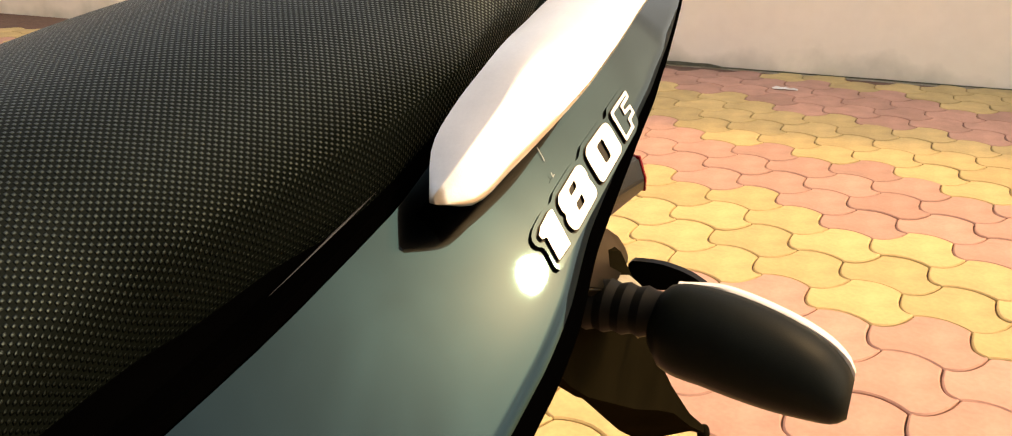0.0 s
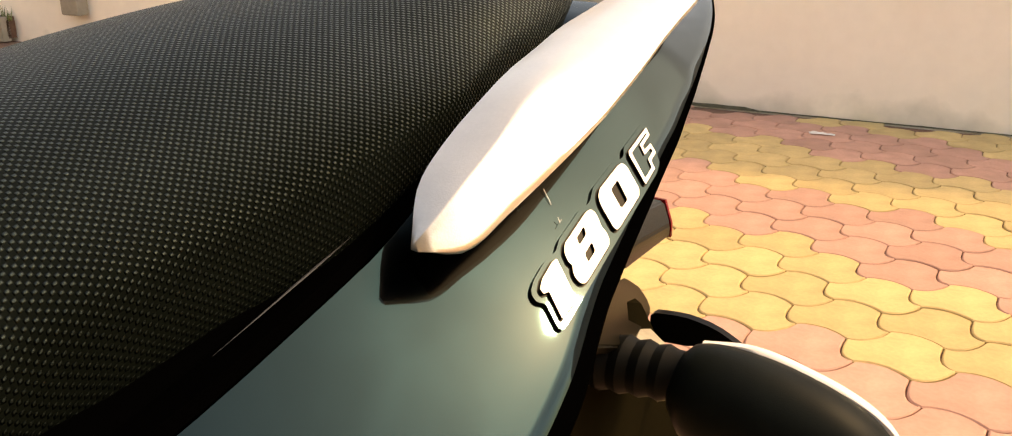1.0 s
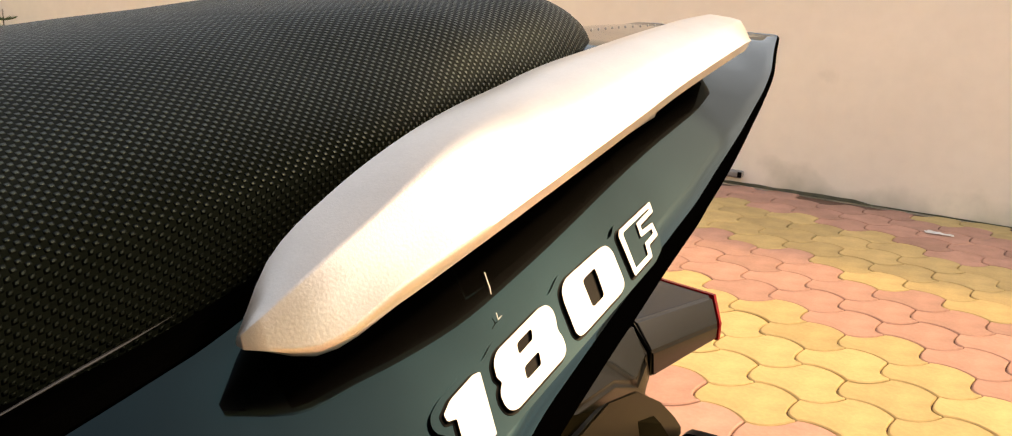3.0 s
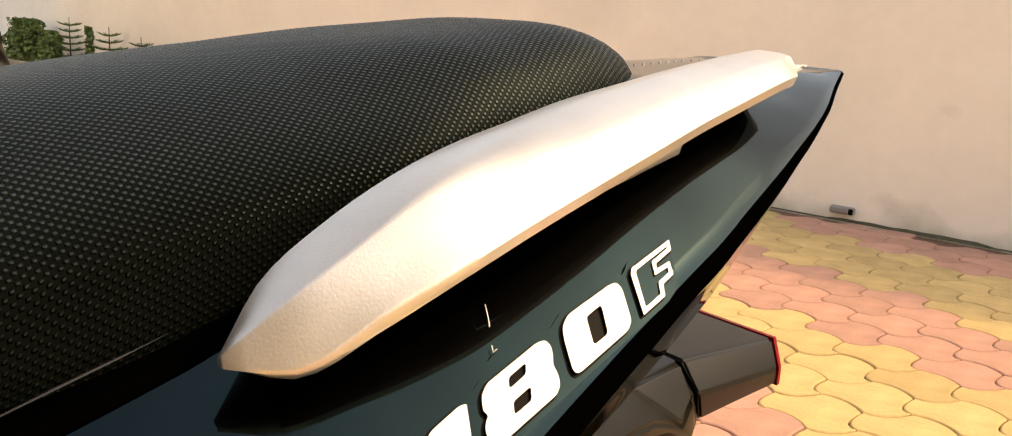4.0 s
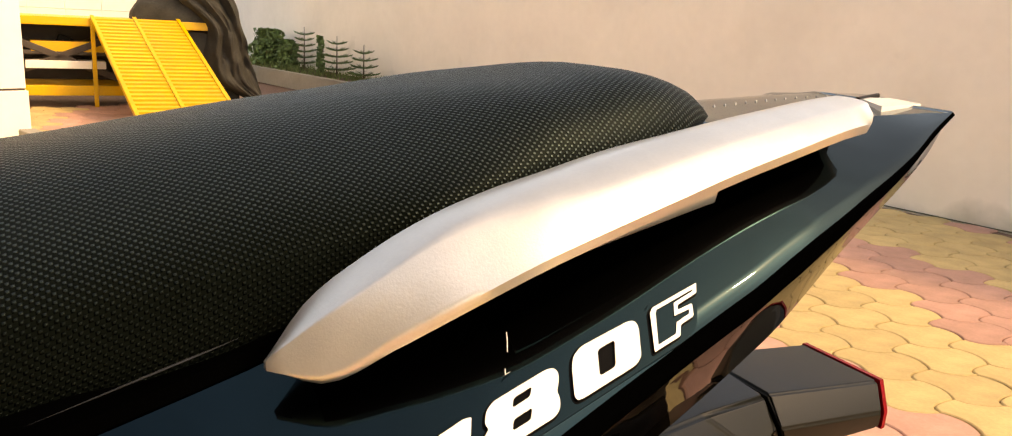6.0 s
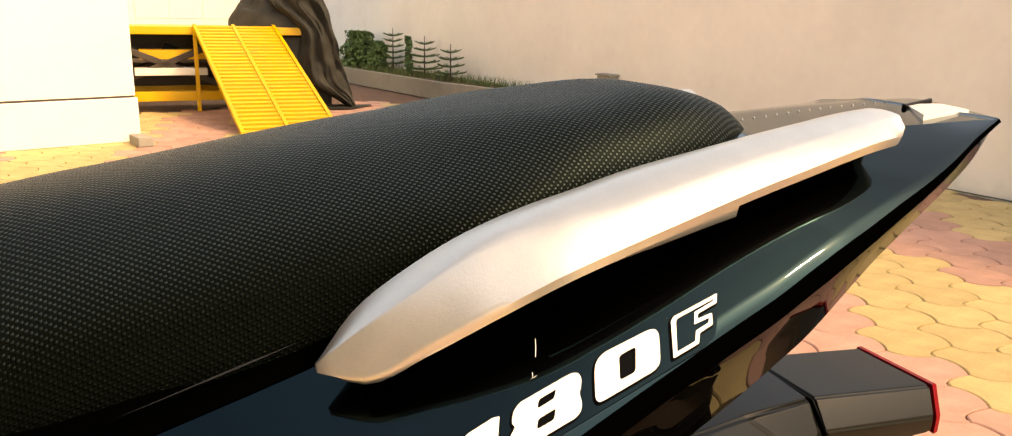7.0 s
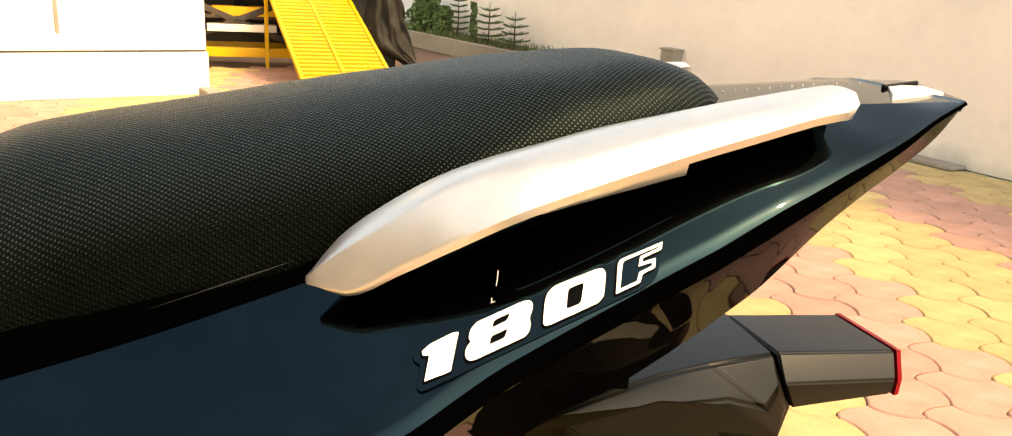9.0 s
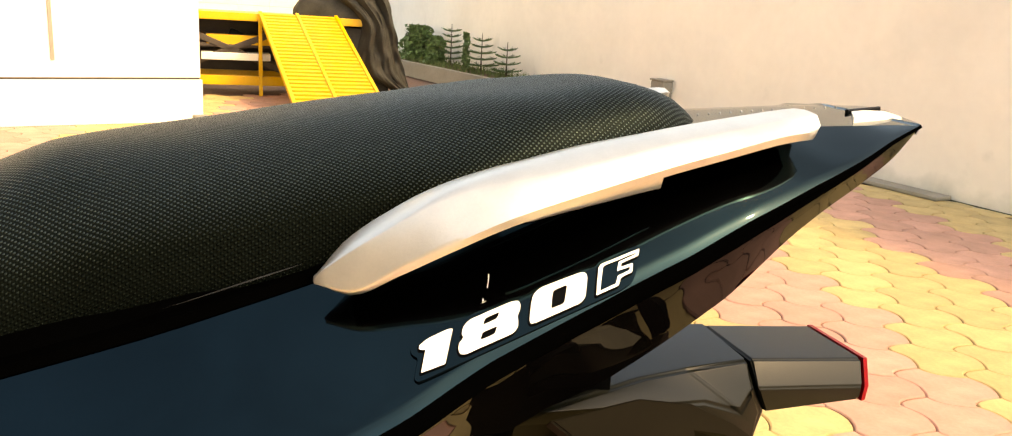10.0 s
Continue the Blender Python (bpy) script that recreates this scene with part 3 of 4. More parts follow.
def ridge_w(s):
    """Where the side panel's face meets the flat top of the tail."""
    cw, cz = crease(s)
    return cw - max(0.0015, min(0.055, (table(TOP, s)[0] - 0.0012 - cz - table(DROP, s)[0]) / max(0.12, table(SLOPE, s)[0])))


def rim(s):
    """The upper edge of the side panel's face: under the seat, then along the top of the tail."""
    k = min(1.0, max(0.0, (s - 0.14) / 0.05))
    w = table(BOUND, min(s, 0.14))[0] * (1 - k) + ridge_w(s) * k if s > 0.14 else table(BOUND, s)[0]
    return w, skin_z(s, w)


def far_side(p):
    """The other side's panel, sinking below the top towards the tail."""
    return M(p) - Vector((0, 0, 0.004 * min(1.0, max(0.0, (p.y - 0.16) / 0.08))))


SS = steps(-0.3, 0.0, 20) + steps(0.004, 0.22, 60) + steps(0.224, 0.31, 26)
for side in (0, 1):
    flip = far_side if side else (lambda p: p)
    rings, under, seam = [], [], []
    for s in SS:
        cw, cz = crease(s)
        lw, lz = table(LOWER, s)
        rw, rz = rim(s)
        fall = min(ROUND, (cw - rw) * 0.3)
        ws = [cw - fall + (rw - cw + fall) * k / 6 for k in range(6, 0, -1)] + [cw - fall * k / 10 for k in (10, 9, 8, 7, 6, 5, 4, 3, 2, 1)]
        rings.append([flip(p) for p in [Q(s, rw - 0.004, rz - 0.02)] * (s < 0.16) + [Q(s, rw - 0.0005, rz - 0.0005)] * (s >= 0.16) + [Q(s, w, skin_z(s, w)) for w in ws]])
        row = [Q(s, cw - fall * k / 10, skin_z(s, cw - fall * k / 10)) for k in (1, 0)] + [Q(s, cw + 0.0011, cz - 0.0013)]
        out = 0.0035 * min(1, max(0.0, (0.2 - s) / 0.16))
        thin = min(1.0, max(0.12, (0.32 - s) / 0.14))
        row += [Q(s, cw + out, cz - 0.0035 * thin), Q(s, cw + out, cz - 0.0065 * thin), Q(s, cw, cz - 0.0085 * thin)]
        row += [Q(s, cw + (lw - cw) * u, cz - 0.009 * thin + (lz - cz + 0.009 * thin) * u) for u in (0.06, 0.3, 0.6, 1.0)]
        seam.append([flip(p) for p in row[:6]])
        under.append([flip(p) for p in row[5:] + [Q(s, lw - 0.004, lz + 0.001)]])
    # strip is matt black in place of the dark reflection on this lip
    part("panel_edge", loft(seam, closed=False, caps=False), HOLLOW, bike, "edge strip of the tail panel, its dark reflection put in as black", 50)
    part("lower_panel", loft(under, closed=False, caps=False), MIRROR_BLACK, bike, "glossy black lower edge of the tail", 50)
    part("side_panel", loft(rings, closed=False, caps=False), PAINT, bike, "glossy blue-black tail side panel that mirrors the rail", 50)
# top of the tail
rings = []
for s in [q for q in SS if q >= 0.14]:
    rw, rz = rim(s)
    k = min(1.0, max(0.0, (s - 0.16) / 0.08))
    far = M(Q(s, rw, rz))
    rings.append([Q(s, rw, rz), Q(s, rw + (-0.04 - rw) * 0.2, rz + 0.0001 * k), Q(s, -0.04, rz + 0.0005 * k), Q(s, -0.066, rz + 0.0011 * k), Q(s, -0.08, rz + 0.0013 * k), Q(s, -0.088, rz + 0.0011 * k), Q(s, -0.097, rz - 0.0005 * k), far - Vector((0, 0, 0.0024 * k))])
part("tail_top", loft(rings, closed=False, caps=False), PAINT, bike, "blue-black painted top of the tail", 40)
# tail end
ROOF = [(2 * MID + 0.0128, 0.0584), (-0.097, 0.0603), (-0.088, 0.0619), (-0.08, 0.0621), (-0.066, 0.0619), (-0.04, 0.0613), (-0.0128, 0.0608)]
bm = bmesh.new()
tail = [(0.31, -0.0128, 0.0563), (0.3135, -0.0152, 0.0555), (0.3185, -0.0225, 0.0545), (0.325, -0.036, 0.0535), (0.3335, -0.051, 0.0525), (0.340, -0.066, 0.052), (0.343, -0.079, 0.052), (0.3425, -0.087, 0.052), (0.335, -0.097, 0.053), (0.31, 2 * MID + 0.0128, 0.0545)]
vs = [[bm.verts.new(Q(*c)) for c in ((min(s, 0.3099), a, table(ROOF, a)[0]), (s, a, table(ROOF, a)[0] - 0.0002), (s + 0.0004, a - 0.0003, table(ROOF, a)[0] - 0.0014), (s - 0.001, a - 0.001, low))] for s, a, low in tail]
for a, b in zip(vs, vs[1:]):
    for k in (0, 1, 2):
        bm.faces.new((a[k], b[k], b[k + 1], a[k + 1]))
bm.faces.new([a[3] for a in vs][::-1])
bmesh.ops.recalc_face_normals(bm, faces=bm.faces[:])
part("tail_end", bm, PAINT, bike, "blue-black pointed end of the tail", 40)
bm = bmesh.new()
loft([[Q(0.2785, -0.0262, z), Q(0.3185, -0.0335, z), Q(0.3225, -0.0395, z), Q(0.3315, -0.0585, z), Q(0.311, -0.063, z)] for z in (0.0585, 0.0623)], bm=bm)
part("sticker", bm, WHITE, bike, "white reflective sticker on the tail")
part("slot_trim", loft([[Q(s, w - 0.0012, 0.059), Q(s, w + 0.0012, 0.059), Q(s, w + 0.0012, 0.0628), Q(s, w + 0.0006, 0.0633), Q(s, w - 0.0006, 0.0633), Q(s, w - 0.0012, 0.0628)] for s, w in ((0.3, -0.0545), (0.3415, -0.0725))]), BLACK, bike, "thin black trim bar")
for k in range(15):
    s = 0.203 + 0.0076 * k
    z = rim(s)[1] + 0.0013 * min(1.0, (s - 0.16) / 0.08)
    w = -0.0655 - 0.008 * min(1.0, k / 9)
    part("stud", loft([[Q(s + r * math.cos(a), w + r * math.sin(a), z + h) for a in steps(0, 2 * math.pi * 7 / 8, 8)] for r, h in ((0.0006, -0.002), (0.0006, 0.0), (0.0003, 0.0005))]), STEEL, bike, "tiny steel stud", 50)

# seat
SEAT = [(-0.34, 0.062, -0.02, -0.095, 0.042), (-0.2, 0.06, -0.003, -0.053, 0.042), (-0.15, 0.059, 0.013, -0.04, 0.042), (-0.125, 0.058, 0.023, -0.0325, 0.042), (-0.1, 0.058, 0.033, -0.0265, 0.042), (-0.04, 0.058, 0.0425, -0.0105, 0.042), (0.05, 0.056, 0.058, -0.005, 0.035), (0.13, 0.052, 0.0695, 0.012, 0.019), (0.162, 0.048, 0.0735, 0.023, 0.009), (0.184, 0.043, 0.0695, 0.03, 0.004), (0.196, 0.037, 0.062, 0.035, 0), (0.206, 0.028, 0.053, 0.039, 0), (0.212, 0.014, 0.046, 0.043, 0)]  # half width, crown, edge, shift of its middle
SHOULDER = [(-0.34, -0.058, -0.062), (-0.2, -0.050, -0.028), (-0.15, -0.046, -0.014), (-0.0892, -0.040, 0.0010), (-0.0711, -0.0346, 0.0068), (-0.05, -0.0305, 0.0112), (-0.02, -0.0255, 0.0168), (0.0103, -0.0205, 0.0232), (0.05, -0.0205, 0.0315), (0.12, -0.027, 0.045)]  # where its side turns over into its upper face
bm = bmesh.new()
uvs = bm.loops.layers.uv.new("grain")
NS, NA = 90, 49
grid, arc = [], []
for s in steps(-0.34, 0.212, NS):
    hw, zc, zb, shift = table(SEAT, s)
    hw += shift
    row, run, last = [], [], None
    old = min(1.0, max(0.0, (s - 0.06) / 0.05))
    ws, zs = table(SHOULDER, s)
    wb, mid = table(BOUND, min(s, 0.1))[0] - 0.0085, SEAT_MID - shift
    wb += 0.85 * min(0.0, ws - wb)
    zb -= (0.003 + 0.005 * min(1.0, max(0.0, (-0.07 - s) / 0.1))) * (1 - old)
    for k in range(NA):
        a = math.pi * k / (NA - 1)
        c, sn = math.cos(a), math.sin(a)
        e = 2 / 3.8
        f = abs(sn) ** e
        tuck = 1 - 0.16 * max(0.0, 1 - f / 0.6) ** 1.5
        p = Q(s, mid + hw * tuck * (abs(c) ** e) * (1 if c > 0 else -1), zb + (zc - zb) * f)
        if old < 1:
            u = 1 - abs(k / (NA // 2) - 1)
            if u < 0.3:
                q = u / 0.3
                w, z = wb + (ws - wb) * q + 0.0025 * math.sin(math.pi * q ** 0.85), zb + (zs - zb) * q
            else:
                q = (u - 0.3) / 0.7
                w, z = ws + (mid - ws) * q, zs + (zc - zs) * (1 - (1 - q) ** 2.3)
            p = Q(s, w if k <= NA // 2 else 2 * mid - w, z).lerp(p, old)
        run.append((run[-1] + (p - last).length) if last is not None else 0)
        last = p
        row.append(bm.verts.new(p))
    half = run[NA // 2]
    grid.append(row)
    arc.append([(r - half) for r in run])
sv = steps(-0.34, 0.212, NS)
for i in range(NS - 1):
    for k in range(NA - 1):
        f = bm.faces.new((grid[i][k], grid[i][k + 1], grid[i + 1][k + 1], grid[i + 1][k]))
        for lp, (ii, kk) in zip(f.loops, ((i, k), (i, k + 1), (i + 1, k + 1), (i + 1, k))):
            lp[uvs].uv = (sv[ii], arc[ii][kk])
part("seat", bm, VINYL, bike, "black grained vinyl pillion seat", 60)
EDGE = [(0.06, -0.027, 0.003), (0.1, -0.033, 0.012), (0.2, -0.045, 0.035)]
# black trim under the seat's edge
for side in (0, 1):
    flip = (lambda p: M(p)) if side else (lambda p: p)
    rings = []
    for s in steps(-0.3, 0.2, 30):
        if s < 0.05:
            w = table(BOUND, s)[0]
            z = skin_z(s, w)
        else:
            w, z = table(EDGE, s)
        up = max(0.008, table(SEAT, s)[2] + 0.005 - 0.007 * min(1.0, max(0.0, (0.02 - s) / 0.08)) - z)
        rings.append([flip(p) for p in (Q(s, w - 0.022, z + up + 0.004), Q(s, w - 0.0115, z + up), Q(s, w - 0.0095, z + up - 0.003), Q(s, w - 0.001, z + 0.005), Q(s, w - 0.0004, z + 0.0006), Q(s, w - 0.03, z - 0.045))])
    tube = []
    for s in steps(-0.054, -0.001, 20):
        w = table(BOUND, s)[0]
        z = skin_z(s, w)
        r = 0.0004 * min(1.0, (s + 0.0545) / 0.03, (-0.0005 - s) / 0.015)
        c = Q(s, w - 0.0046, z + 0.0084)
        tube.append([flip(c + Vector((math.cos(a) * r, 0, math.sin(a) * r))) for a in steps(0, 2 * math.pi * 7 / 8, 8)])
    part("piping", loft(tube), PIPING, bike, "thin glossy dark lip along the seat's lower edge", 20)
    part("seat_base", loft(rings), HOLLOW, bike, "black seat base edge", 40)

# grab rails: inner edge, top ridge, outer edge along the rail
RAIL = [
    (0.0, 0.0, 0.0015, 0.0015, 0.0025, 0.0022, 0.0),
    (0.0138, -0.0072, 0.0140, 0.0056, 0.0136, 0.0105, -0.0032),
    (0.03, -0.0080, 0.0246, 0.0080, 0.0240, 0.0160, 0.0052),
    (0.048, -0.0068, 0.0343, 0.0092, 0.0347, 0.0213, 0.0150),
    (0.069, -0.0085, 0.0405, 0.0095, 0.0420, 0.0254, 0.0250),
    (0.0907, -0.0100, 0.0450, 0.0090, 0.0472, 0.0250, 0.0314),
    (0.1147, -0.0120, 0.0500, 0.0075, 0.0522, 0.0231, 0.0373),
    (0.142, -0.0130, 0.0546, 0.0050, 0.0570, 0.0199, 0.0434),
    (0.17, -0.0140, 0.0592, 0.0020, 0.0612, 0.0170, 0.0490),
    (0.2, -0.0175, 0.0628, -0.0015, 0.0652, 0.0146, 0.0552),
    (0.215, -0.0185, 0.0648, -0.0020, 0.0670, 0.0112, 0.0565),
    (0.2265, -0.018, 0.0660, -0.0030, 0.0680, 0.0060, 0.0566),
    (0.2300, -0.0150, 0.0655, -0.0030, 0.0678, 0.0035, 0.0590),
]
for side in (0, 1):
    flip = (lambda p: M(p) - Vector((0, 0.007, 0.0025))) if side else (lambda p: p)
    rings = []
    for s in steps(0.0, 0.23, 56):
        uw, uz, kw, kz, lw, lz = table(RAIL, s)
        soft = min(1, max(0, (s - 0.035) / 0.06))
        kz += 0.0012 * min(1, max(0, (s - 0.03) / 0.05)) - 0.0009 * soft
        uz += 0.0008 * min(1, max(0, (s - 0.05) / 0.05))
        th = 0.011 * min(1.0, 0.12 + s / 0.03)
        mix = lambda a, b, t: a + (b - a) * t
        fz = lz + 0.0038 * min(1, s / 0.03)
        d = 0.05 + 0.3 * soft
        a, k, o = Vector((uw, uz)), Vector((kw, kz)), Vector((lw + 0.0004, fz))
        m1, m2 = k.lerp(a, 0.5) + Vector((0, 0.0004 + 0.0008 * soft)), k.lerp(o, 0.5) + Vector((0.0002, 0.0006 + 0.001 * soft))
        n1, n2 = k.lerp(m1, 2 * d), k.lerp(m2, 2 * d)
        top = (n1 + n2) * 0.25 + k * 0.5
        line = [a, a.lerp(m1, 0.12), m1, n1, top, n2, m2, m2.lerp(o, 0.8), o]
        ring = [Q(s, p.x, p.y) for p in line]
        ring += [Q(s, lw - 0.0012, lz), Q(s, lw - 0.01 * min(1, s / 0.02), lz + 0.001 * min(1, s / 0.02)), Q(s, uw + 0.004 * min(1, s / 0.02), min(uz - th, lz + 0.008))]
        rings.append([flip(p) for p in ring])
    rail = part("grab_rail", loft(rings), SILVER, bike, "satin silver grab rail", 62)
    # near-black sheet added under the silver so its mirror image reads black
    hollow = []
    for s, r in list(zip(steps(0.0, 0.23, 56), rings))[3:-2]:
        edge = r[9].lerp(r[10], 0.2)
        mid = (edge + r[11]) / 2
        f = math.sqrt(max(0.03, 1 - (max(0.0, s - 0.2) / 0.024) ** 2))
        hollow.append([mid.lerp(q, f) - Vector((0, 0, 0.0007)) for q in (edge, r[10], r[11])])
    part("underside", loft(hollow, closed=False), HOLLOW, rail, "near-black sheet lining the rail's underside", 60)
    rings = []
    for s in steps(0.072, 0.1425, 16):
        uw, uz, kw, kz, lw, lz = table(RAIL, s)
        d = (0.003 + 0.005 * (s - 0.072) / 0.074) * min(1.0, math.sqrt(max(0.02, (s - 0.071) / 0.01)))
        rings.append([flip(p) for p in (Q(s, lw - 0.0055, lz + 0.0015), Q(s, lw - 0.0065, lz - 0.4 * d), Q(s, lw - 0.0075, lz - 0.88 * d), Q(s, lw - 0.01, lz - d), Q(s, uw + 0.006, lz - d), Q(s, uw + 0.006, lz + 0.002))])
    part("rail_mount", loft(rings), SILVER, bike, "silver mounting boss under the grab rail", 60)
    # the same near-black sheet added below the mounting boss
    part("mount_lining", loft([[r[k] + Vector((0, 0, -0.0006)) for k in (2, 3, 4, 5)] for r in rings], closed=False), HOLLOW, bike, "near-black sheet under the rail's mounting boss", 60)

# a loose white thread caught in the hollow
line = [Q(0.0697, 0.0060, 0.0009), Q(0.0692, 0.0074, -0.0008), Q(0.0684, 0.0090, -0.0022), Q(0.0679, 0.0099, -0.0035)]
part("thread", loft([[p + Vector((0.00016 * math.cos(a), 0.00016 * math.sin(a), 0)) for a in steps(0, 5.0, 5)] for p in line]), PAPER, bike, "fine white thread", 60)
for ds, dw, dz in ((0.0014, 0.0, 0.0006), (-0.0012, 0.0007, 0.0), (0.0004, -0.001, 0.0014)):
    a, b = Q(0.0643, 0.0153, -0.0078), Q(0.0643 + ds, 0.0153 + dw, -0.0078 + dz)
    part("thread", loft([[p + Vector((0.00014 * math.cos(q), 0.00014 * math.sin(q), 0)) for q in steps(0, 5.0, 5)] for p in (a, b)]), PAPER, bike, "fine white thread", 60)

# tail lamp and rear mudguard
def lamp_ring(s, corners, mid, out=0.0):
    """Six-sided section of the lamp: near top, shoulder, lower corner, then the far side."""
    (tw, tz, ts), (mw, mz, ms), (bw, bz, bs) = corners
    near = [Q(s + ts, tw + out * 0.5, tz + out), Q(s + ms, mw + out, mz), Q(s + bs, bw + out, bz - out)]
    far = [Vector((2 * mid - p.x, p.y + 0.004, p.z)) for p in near[::-1]]
    return near + far


FRONT_END = ((-0.0385, -0.0744, 0.0), (-0.0264, -0.0862, -0.0034), (-0.030, -0.1039, 0.0077))
REAR_END = ((-0.0305, -0.078, 0.0015), (-0.0245, -0.0925, 0.0), (-0.0235, -0.1005, -0.002))
bm = loft([lamp_ring(0.2458, FRONT_END, -0.064), lamp_ring(0.3175, REAR_END, -0.056)])
bmesh.ops.bevel(bm, geom=[e for e in bm.edges], offset=0.0016, segments=3, affect="EDGES", clamp_overlap=True)
part("tail_lamp", bm, TRIM, bike, "dark grey tail lamp housing", 50).modifiers.new("even", "WEIGHTED_NORMAL")
bm = loft([lamp_ring(0.3178, REAR_END, -0.056, 0.0004), lamp_ring(0.3208, REAR_END, -0.056, 0.0002)])
lens = part("lens", bm, RED, bike, "red tail lamp lens", 30)
# carrier: flat top, a ridge along its side and a faceted corner before the lamp
bm = bmesh.new()
v = {k: bm.verts.new(Q(*p)) for k, p in dict(
    front=(0.09, -0.1, -0.066), seam=(0.249, -0.0895, -0.0727), edge=(0.2448, -0.0385, -0.0746), peak=(0.203, -0.0378, -0.0758),
    fade=(0.172, -0.0325, -0.0752), ridge=(0.09, -0.004, -0.072), bend=(0.2103, -0.0262, -0.0903), foot=(0.2359, -0.0289, -0.1005),
    shoulder=(0.2406, -0.0266, -0.0864), lower=(0.2505, -0.0302, -0.1035), toe=(0.2495, -0.03, -0.1106), base=(0.2495, -0.032, -0.13),
    ridge_base=(0.09, -0.008, -0.12), far_base=(0.249, -0.09, -0.13), far_front=(0.09, -0.1, -0.12)).items()}
for f in ("front ridge fade", "front fade peak seam", "seam peak edge", "fade ridge bend", "fade bend peak", "peak bend foot", "peak foot shoulder edge", "shoulder foot lower", "bend toe foot", "foot toe lower",
          "ridge ridge_base bend", "bend ridge_base base toe", "edge shoulder lower toe base far_base seam", "seam far_base far_front front", "front far_front ridge_base ridge", "ridge_base far_front far_base base"):
    bm.faces.new([v[k] for k in f.split()])
bmesh.ops.recalc_face_normals(bm, faces=bm.faces[:])
sharp = [e for e in bm.edges if len(e.link_faces) == 2 and e.calc_face_angle(0) > 0.25]
bmesh.ops.bevel(bm, geom=sharp, offset=0.0022, segments=4, affect="EDGES", clamp_overlap=True)
part("lamp_carrier", bm, TRIM, bike, "dark grey plastic carrier in front of the lamp", 50).modifiers.new("even", "WEIGHTED_NORMAL")
rings = []
for us, uz, ls, lz, w in ((0.09, -0.072, 0.085, -0.105, -0.003), (0.15, -0.0775, 0.108, -0.1205, -0.003), (0.185, -0.087, 0.14, -0.152, -0.003), (0.21, -0.098, 0.168, -0.1756, -0.003), (0.245, -0.135, 0.2127, -0.207, -0.003), (0.262, -0.163, 0.27, -0.247, -0.003), (0.3, -0.21, 0.33, -0.285, -0.003), (0.369, -0.2826, 0.385, -0.322, -0.003), (0.45, -0.36, 0.455, -0.38, -0.003), (0.53, -0.426, 0.53, -0.437, -0.003)):
    ring = [Q(us - 0.004, MID, uz - 0.012), Q(us - 0.002, w - 0.03, uz - 0.008), Q(us, w - 0.005, uz), Q(us, w, uz - 0.003), Q(ls, w, lz), Q(ls - 0.003, w - 0.006, lz), Q((us + ls) / 2 - 0.01, w - 0.01, (uz + lz) / 2), Q(us - 0.02, MID, uz - 0.03)]
    rings.append(ring + [M(p) for p in ring[-2:0:-1]])
part("mudguard", loft(rings), MUD, bike, "dark brown-black plastic rear mudguard", 50)
bm = bmesh.new()
bmesh.ops.create_uvsphere(bm, u_segments=14, v_segments=9, radius=0.0085)
for v in bm.verts:
    v.co = Q(0.545, -0.006, -0.448) + Vector((v.co.x * 0.8, v.co.y, v.co.z * 1.2))
part("rubber_stop", bm, MUD, bike, "small rounded stop at the mudguard's tip", 60)
part("plate_bracket", loft([[Q(0.259, w, z1), Q(0.265, w, z1), Q(0.265, w, z0), Q(0.259, w, z0)] for w, z1, z0 in ((-0.0135, -0.131, -0.147), (-0.011, -0.1286, -0.1465), (-0.006, -0.1278, -0.146), (0.002, -0.127, -0.1455), (0.009, -0.1268, -0.145), (0.015, -0.1275, -0.1435), (0.021, -0.1285, -0.1418), (0.028, -0.1305, -0.14), (0.034, -0.1332, -0.1395), (0.042, -0.1375, -0.1405))]), BLACK, bike, "black bracket arm", 40)
part("gusset", loft([[Q(0.2392, -0.0105, -0.1262), Q(0.158, 0.0118, -0.098), Q(0.165, 0.028, -0.122), Q(0.207, 0.0215, -0.1305), Q(0.211, 0.011, -0.1205)], [Q(0.238, -0.013, -0.131), Q(0.157, 0.008, -0.103), Q(0.163, 0.025, -0.127), Q(0.205, 0.0185, -0.1355), Q(0.209, 0.008, -0.126)]]), GUSSET, bike, "gusset under the bracket arm, its sunlit look painted pale", 20)
bm = loft([[Q(0.1, 0.012 - d, -0.066 - d), Q(0.15, 0.003 - d, -0.066 - d), Q(0.186, -0.0041 - d, -0.0768 - d), Q(0.215, -0.007 - d, -0.094 - d), Q(0.2375, -0.0095 - d, -0.1104 - d), Q(0.256, -0.0125 - d, -0.1235 - d), Q(0.2625, -0.015 - d, -0.132 - d), Q(0.2392, -0.0105 - d, -0.1275 - d), Q(0.158, 0.0112 - d, -0.099 - d), Q(0.115, 0.0125 - d, -0.079 - d)] for d in (0.0, 0.006)])
bmesh.ops.bevel(bm, geom=bm.edges[:], offset=0.001, segments=2, affect="EDGES", clamp_overlap=True)
part("mudguard_shoulder", bm, OLIVE, bike, "olive-grey plastic shoulder of the mudguard", 40)


def smooth_rows(*rows, n=30):
    return [(s, *table(rows, s)) for s in steps(rows[0][0], rows[-1][0], n)]


